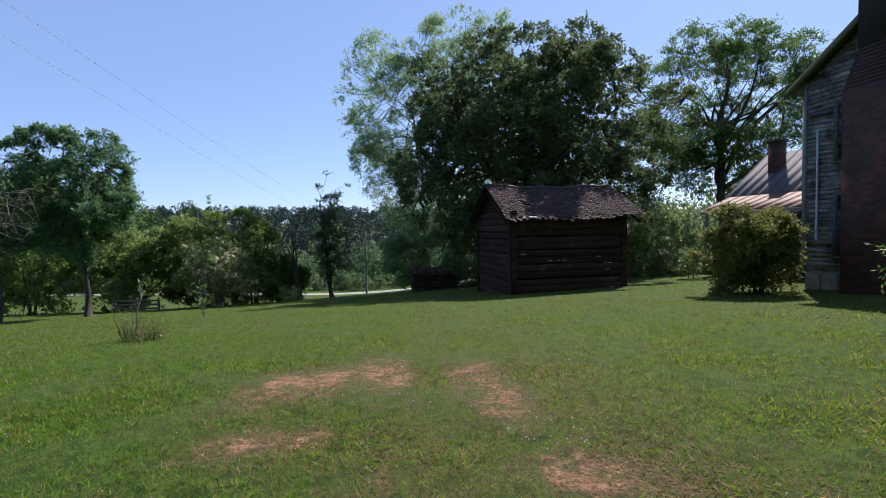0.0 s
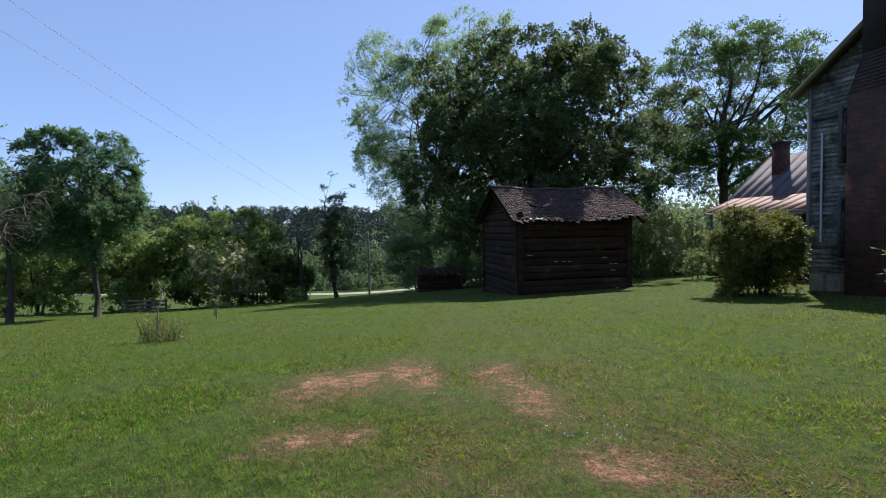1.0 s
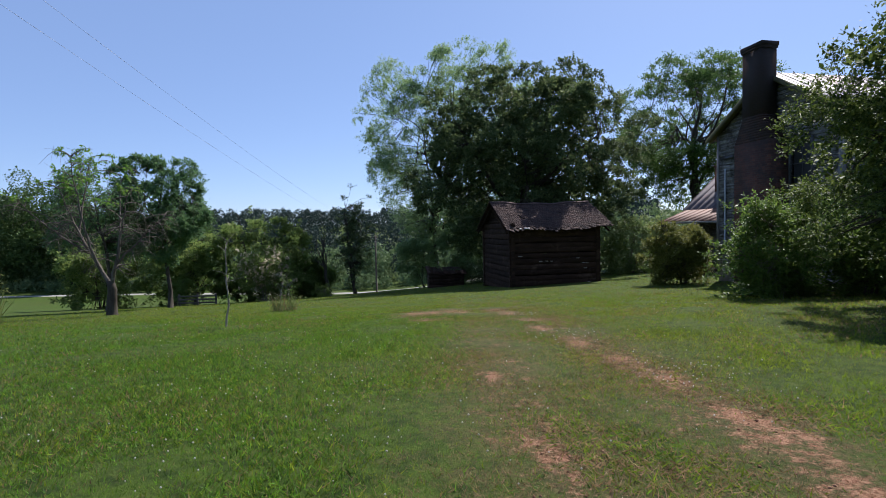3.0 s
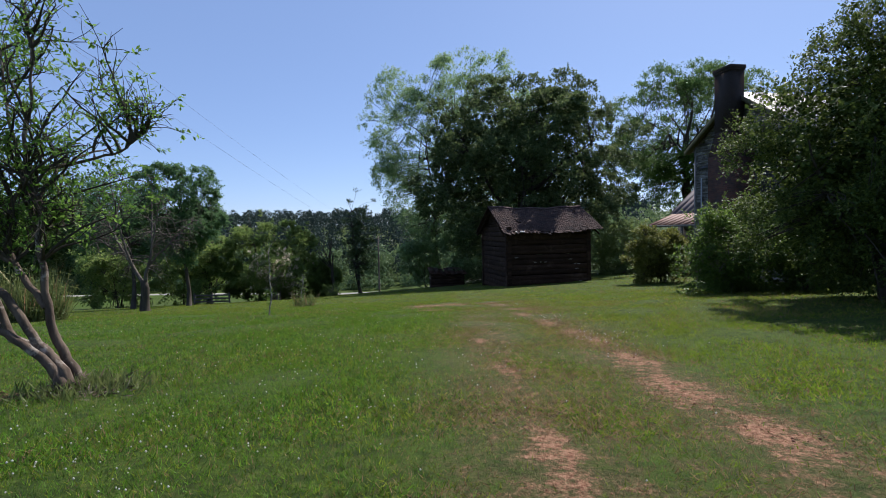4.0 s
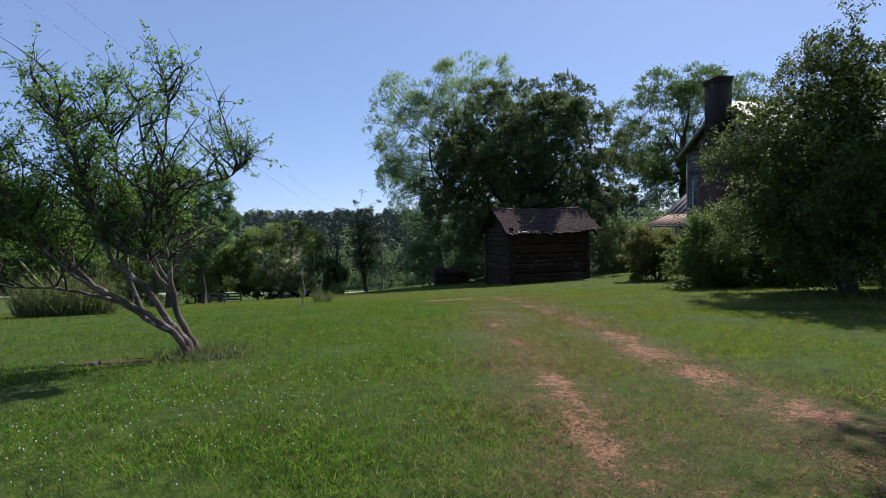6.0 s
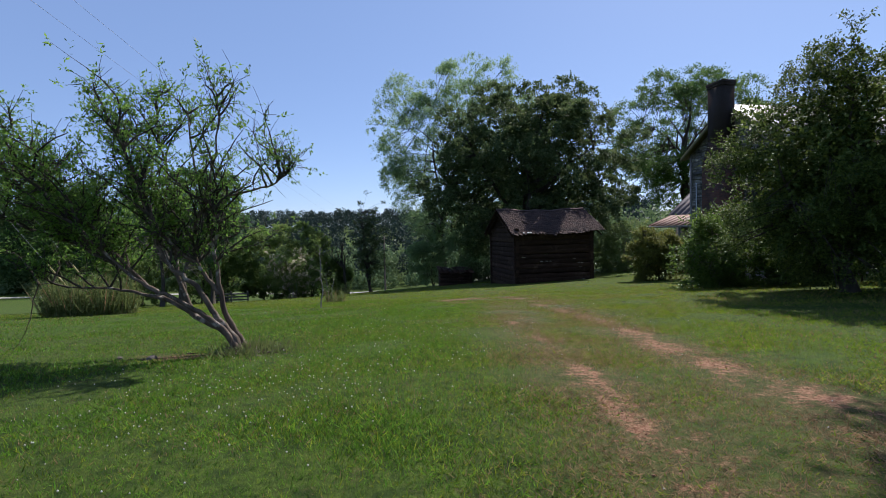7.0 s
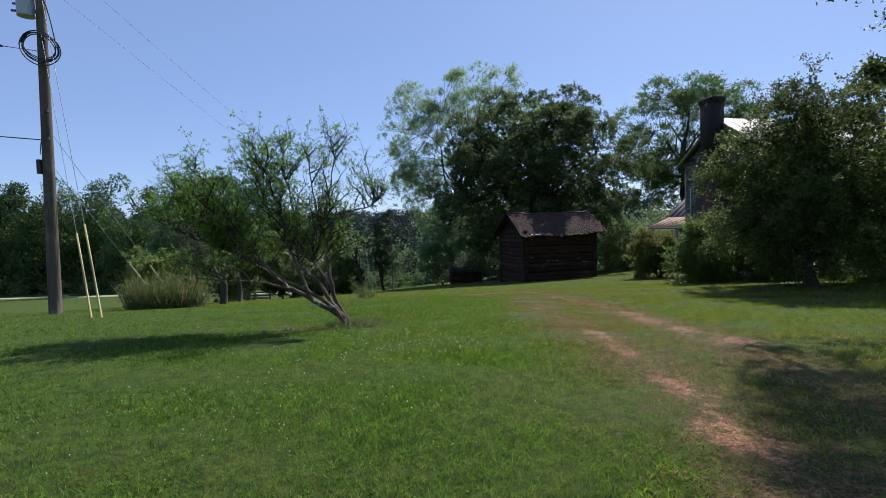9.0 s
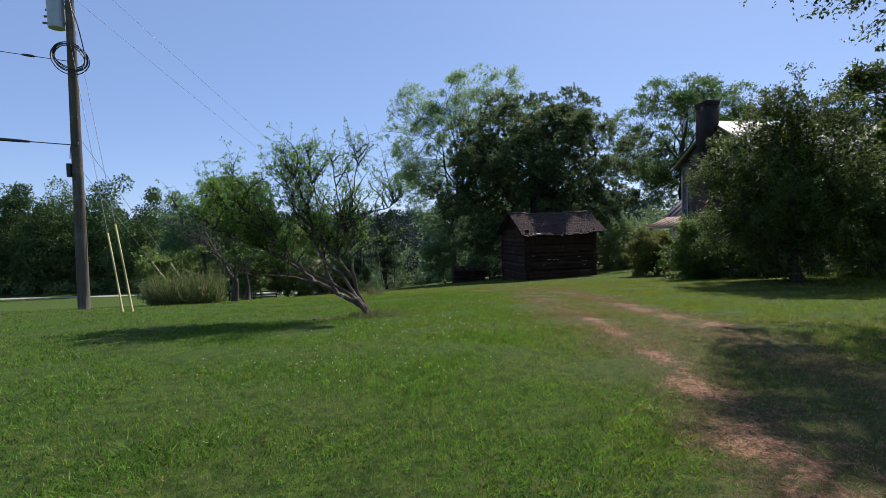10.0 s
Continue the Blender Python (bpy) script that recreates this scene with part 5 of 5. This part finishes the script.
UPPER = ((PX + 0.02, PY, PZ + 7.7), (-46, 0.0, PZ + 14.0), 0.35)
LOWER = ((PX - 0.1, PY, PZ + 5.15), (-46, -2.0, PZ + 9.2), 0.3)
line("service_cable", *UPPER, 0.011, CABLE, "thin black overhead telephone cable", 30)
line("service_cable", *LOWER, 0.016, CABLE, "thick spliced service cable", 30)
for run, x0, x1, r, label in ((LOWER, PX - 2.6, PX - 1.25, 0.05, "long black splice case hanging on the service cable"), (UPPER, PX - 1.35, PX - 1.0, 0.04, "small black splice on the telephone cable")):
    b = Build()
    xs = np.linspace(x0, x1, 9)
    b.tube(np.array([cable_at(*run, x) for x in xs]), r * (0.45 + 0.55 * np.sin(np.linspace(0.15, 2.99, 9)) ** 0.4), 8)
    tagged(part("cable_splice", b, CABLE, smooth=True), label, "cable splice")


def guy(at, lean_to, length, attach, label):
    z = float(ground_z(*at))
    ob = thing("guy_marker", label, "guy marker", (*at, z), 0, "guy markers")
    d = unit(np.array(lean_to) - (at[0], at[1], z))
    b = Build()
    b.tube(np.array([d * 0.0 - (0, 0, 0.05), d * length * 0.5, d * length]), 0.026, 10)
    part("guard", b, YELLOW, ob, smooth=True)
    b = Build()
    b.tube(np.array([d * length, np.array(attach) - (at[0], at[1], z)]), 0.007, 5, False)
    part("guy_wire", b, WIRE, ob)


guy((-10.64, 1.37), (PX, PY, PZ + 8.6), 2.3, (PX, PY, PZ + 8.6), "faded yellow plastic guy wire guard")
guy((-10.3, 1.26), (PX, PY, PZ + 10.2), 2.5, (PX, PY, PZ + 10.2), "faded yellow plastic guy wire guard")
guy((-11.66, 6.1), (PX, PY, PZ + 4.6), 1.85, (PX, PY, PZ + 4.6), "dull yellow guy wire guard standing in weeds")
guy((-11.3, 6.5), (PX, PY, PZ + 5.6), 1.8, (PX, PY, PZ + 5.6), "dull yellow guy wire guard standing in weeds")


# ---- far woods ----
def woods(name, label, spots, leaf_mat, size, tall, per, seed, conifer=False, leaf=0.7):
    rng = np.random.default_rng(seed)
    b, wood = Build(), Build()
    for x, y in spots:
        z = float(ground_z(x, y))
        h = tall * rng.uniform(0.55, 1.2)
        r = size * rng.uniform(0.7, 1.25)
        t = rng.uniform(size=per) ** 0.8
        a = rng.uniform(0, 2 * math.pi, per)
        if conifer:
            prof = r * (0.25 + 0.75 * np.sin(np.clip(t, 0, 1) * math.pi) ** 0.7) * (1 - 0.35 * t)
            zz = h * (0.3 + 0.7 * t)
            q = prof * rng.uniform(0.55, 1.1, per) * (1 + 0.25 * np.sin(3 * a + rng.uniform(0, 6)))
            p = np.stack([x + np.cos(a) * q, y + np.sin(a) * q, z + zz + rng.normal(size=per) * 0.4], -1)
        else:
            # a crown of some rounded lobes, the higher ones narrower
            lobes = 9
            lz = np.linspace(0.16, 0.82, lobes) + rng.normal(size=lobes) * 0.04
            la = rng.uniform(0, 2 * math.pi, lobes)
            lr = r * 0.75 * np.sqrt(np.clip(1 - (1.7 * lz - 0.85) ** 2, 0.05, 1)) * rng.uniform(0.5, 1.0, lobes)
            mid = np.stack([x + np.cos(la) * lr, y + np.sin(la) * lr, z + h * lz], -1)
            size_of = r * rng.uniform(0.38, 0.62, lobes)
            k = rng.integers(lobes, size=per)
            o = unit(rng.normal(size=(per, 3)) + (0, 0, 0.25))
            p = mid[k] + o * (size_of[k] * rng.uniform(0.55, 1.05, per))[:, None]
            p[:, 2] = np.maximum(p[:, 2], z + 0.1)
        d = unit(rng.normal(size=(per, 3)) + np.array([0, 0, 0.2]))
        s = unit(np.cross(d, rng.normal(size=(per, 3))))
        ln = leaf * rng.uniform(0.6, 1.3, per)
        b.leaves(p, d, s, ln, ln * 0.7, True)
    ob = part(name, b, leaf_mat)
    return tagged(ob, label, "woods", kind="stuff")


def scatter(rng, n, fn):
    out = []
    while len(out) < n:
        p = fn(rng)
        if p is not None:
            out.append(p)
    return out


rw = np.random.default_rng(200)


def hill_spot(rng):
    a, r = rng.uniform(-0.86, 0.4), math.sqrt(rng.uniform(150**2, 420**2))
    return r * math.sin(a), r * math.cos(a)


woods("hill_woods", "dark pine woods covering the far hillside", scatter(rw, 900, hill_spot), HAZED_PINE_LEAF, 4.2, 10.5, 150, 201, True, 1.05)
woods("valley_woods", "mixed green trees along the far side of the road",
      [(x, 103 + rw.uniform(0, 26)) for x in rw.uniform(-118, 45, 150)], WOODS_LEAF, 3.2, 8.5, 520, 202, False, 0.55)
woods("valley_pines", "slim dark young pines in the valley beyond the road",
      [(x, 106 + rw.uniform(0, 50)) for x in rw.uniform(-110, 30, 130)], HAZED_PINE_LEAF, 2.0, 10.0, 260, 206, True, 0.55)
woods("roadside_brush", "light green roadside brush and saplings",
      [(x, 96.5 + rw.uniform(0, 5)) for x in rw.uniform(-150, 40, 150)], WOODS_LEAF, 1.7, 3.0, 130, 203, False, 0.5)
woods("left_woods", "dense green woods bordering the field",
      [(x, 98 + rw.uniform(0, 22)) for x in rw.uniform(-135, -62, 54)] + [(-97.0, 100.0)], DEEP_LEAF, 4.8, 26.0, 2400, 204, False, 0.5)
woods("back_woods", "trees behind the house and thicket",
      [(x, 64 + rw.uniform(0, 16)) for x in rw.uniform(16, 95, 46)] + [(x, 54 + rw.uniform(0, 6)) for x in rw.uniform(20, 36, 9)], WOODS_LEAF, 4.0, 9.0, 420, 205, False, 0.5)


pylon = thing("timber_pylon", "distant twin-pole timber transmission frame above the trees", "pylon", (-87.0, 141.0, float(ground_z(-87.0, 141.0))))
for k in (-0.7, 0.7):
    b = Build()
    b.tube(np.array([[k, 0, -0.3], [k, 0, 9.0], [k, 0, 17.5]]), np.array([0.22, 0.2, 0.16]), 8)
    part("pole", b, POLE_WOOD, pylon, smooth=True)
b = Build()
b.box(-2.2, 2.2, -0.1, 0.1, 16.2, 16.5)
part("crossarm", b, POLE_WOOD, pylon)


# fence boards showing behind the lawn
def fence_panel(at, turn, n, label):
    ob = thing("fence_panel", label, "fence", (*at, float(ground_z(*at))), turn)
    for k in range(3):
        part("post", bevel_box(bmesh.new(), 0.1, 0.1, 1.0, (-1.3 + 1.3 * k, 0, 0.35), 0.01), GREY_WOOD, ob)
    for k in range(n):
        part("rail", bevel_box(bmesh.new(), 2.8, 0.035, 0.11, (0, -0.07, 0.2 + 0.24 * k), 0.006), GREY_WOOD, ob)


fence_panel((-18.8, 31.0), 4.0, 3, "grey weathered board gate against the thicket")


# ---- grass, clover and stones ----
def grass():
    rng = np.random.default_rng(300)
    n = 9000000
    x = rng.uniform(-24, 20, n)
    y = -13.0 + 47.0 * rng.uniform(size=n) ** 1.6
    gap = np.where(y > 3.4, y - 1.4, 2.3)
    near = np.hypot(x + 0.8, gap)
    made = n / (44 * 47.0 * 1.6 * np.maximum((y + 13.0) / 47.0, 0.01) ** 0.375)
    w = wear_at(x, y)
    dens = np.minimum(6600.0, 42000.0 / near**2) * np.clip(1.15 - 1.25 * w, 0.08, 1) * np.clip((y + 13.0) / 3.5, 0, 1)
    dens = dens + np.minimum(1200.0, 14000.0 / near**2) * np.clip(w * 1.5 - 0.15, 0, 0.5)
    keep = rng.uniform(size=n) < dens / made
    x, y, near, w = x[keep], y[keep], near[keep], w[keep]
    z = ground_z(x, y)
    n = len(x)
    field = lambda sc, ph: sum(np.sin(sc * k * (x * math.cos(ph + 2.1 * k) + y * math.sin(ph + 2.1 * k)) + 5.0 * k + 1.3 * np.sin(sc * 0.8 * k * (y - 0.6 * x) + k)) for k in (1.0, 1.7, 2.9)) / 2.2
    tall = 0.7 * field(1.6, 0.4)
    ln = (0.042 + 0.016 * tall) * rng.uniform(0.5, 1.5, n) * np.clip(1.1 - 0.5 * w, 0.5, 1)
    wid = (0.0032 + 0.0011 * near) * rng.uniform(0.6, 1.3, n)
    bend = (0.75 + 1.6 * w)[:, None]
    d = unit(np.concatenate([rng.normal(size=(n, 2)) * bend, np.ones((n, 1))], 1))
    s = unit(np.cross(d, np.stack([rng.normal(size=n), rng.normal(size=n), np.full(n, 0.4)], -1)))
    p = np.stack([x, y, z - 0.008], -1)
    dry = 0.5 * field(0.8, 2.2) + 0.35 * field(3.1, 1.1)
    straw = rng.uniform(size=n) < np.clip(0.07 + 0.25 * dry + 0.1 / (1 + np.exp(-2 * (x - 0.3))), 0.01, 0.45) + 0.85 * np.clip(w * 1.7 - 0.1, 0, 0.8)
    lush = rng.uniform(size=n) < 0.85 / (1 + np.exp(2.2 * (x + 0.3 + 0.25 * field(1.1, 0.9)))) / (1 + np.exp(0.45 * (y - 6.5)))
    lush &= ~straw
    straw &= ~(lush | ((rng.uniform(size=n) < 0.6) & (x < -0.6) & (y < 1) & (w < 0.2)))
    for name, sel, m, label in (("grass", ~straw & ~lush, GRASS_BLADE, "short mown green grass blades"), ("clover_turf", lush, LUSH_BLADE, "lush dark green clover and grass"), ("dry_grass", straw, STRAW, "dry straw-coloured grass among the turf")):
        b = Build()
        k = int(sel.sum())
        q, dd, ss, l, wd = p[sel], d[sel], s[sel], ln[sel][:, None], wid[sel][:, None]
        v = np.stack([q - ss * wd / 2, q + ss * wd / 2, q + dd * l], 1)
        b.add(v.reshape(-1, 3), np.arange(3 * k).reshape(-1, 3))
        tagged(part(name, b, m), label, "grass", kind="stuff")


grass()


def clover():
    rng = np.random.default_rng(310)
    spots = [(-2.4, -4.4, 1.3, 1.2, 300), (-1.2, -1.5, 2.0, 2.5, 260), (1.05, 1.4, 0.5, 0.7, 60), (1.6, -0.6, 0.5, 0.6, 70), (0.95, 3.9, 0.25, 0.2, 26), (2.8, -5.4, 1.1, 0.9, 60), (3.5, 4.5, 3.5, 3.5, 160), (-4.5, 3.0, 3.0, 3.0, 200), (-3.0, -7.0, 1.5, 1.2, 90)]
    b = Build()
    octa = np.array([[1, 0, 0], [-1, 0, 0], [0, 1, 0], [0, -1, 0], [0, 0, 1], [0, 0, -1]], dtype=float)
    tri = [[0, 2, 4], [2, 1, 4], [1, 3, 4], [3, 0, 4], [2, 0, 5], [1, 2, 5], [3, 1, 5], [0, 3, 5]]
    for cx, cy, sx, sy, n in spots:
        for _ in range(n):
            x, y = cx + rng.normal() * sx * 0.6, cy + rng.normal() * sy * 0.6
            r = rng.uniform(0.004, 0.0075)
            b.add(octa * r + (x, y, float(ground_z(x, y)) + rng.uniform(0.05, 0.09)), tri)
    tagged(part("clover_flowers", b, CLOVER), "small white clover flowers scattered in the grass", "flowers", kind="stuff")


clover()


def clods():
    """Crumbs of dry clay lying on the worn ground."""
    rng = np.random.default_rng(320)
    n = 60000
    x, y = rng.uniform(-2.0, 3.0, n), rng.uniform(-9.8, 8.0, n)
    keep = (wear_at(x, y) > 0.34 + 0.3 * rng.uniform(size=n)) & (y < 2.5)
    x, y = x[keep][:2000], y[keep][:2000]
    r = 0.003 + 0.008 * rng.uniform(size=len(x)) ** 4
    octa = np.array([[1, 0, 0], [-1, 0, 0], [0, 1, 0], [0, -1, 0], [0, 0, 0.7], [0, 0, -0.7]], dtype=float)
    tri = np.array([[0, 2, 4], [2, 1, 4], [1, 3, 4], [3, 0, 4], [2, 0, 5], [1, 2, 5], [3, 1, 5], [0, 3, 5]])
    v = octa[None] * (r[:, None, None] * rng.uniform(0.6, 1.4, (len(x), 6, 1))) + np.stack([x, y, ground_z(x, y) + 0.4 * r], -1)[:, None]
    b = Build()
    b.add(v.reshape(-1, 3), (tri[None] + 6 * np.arange(len(x))[:, None, None]).reshape(-1, 3))
    tagged(part("clay_clods", b, CLOD), "crumbs of dry reddish clay on the wheel tracks", "soil", kind="stuff")


clods()


def rock(at, size, seed, label):
    bm = bmesh.new()
    bmesh.ops.create_icosphere(bm, subdivisions=2, radius=size)
    for v in bm.verts:
        v.co *= 1 + 0.3 * noise.noise(v.co / size * 1.3 + Vector((seed, 0, 0)))
        v.co.z *= 0.6
    ob = part("rock", bm, ROCK, smooth=False)
    ob.location = (*at, float(ground_z(*at)) + size * 0.25)
    tagged(ob, label, "rock")


rock((-4.35, -2.75), 0.05, 5, "small grey field stone beside the leaning tree")
rock((-4.75, -2.7), 0.035, 9, "small grey field stone in bare soil")
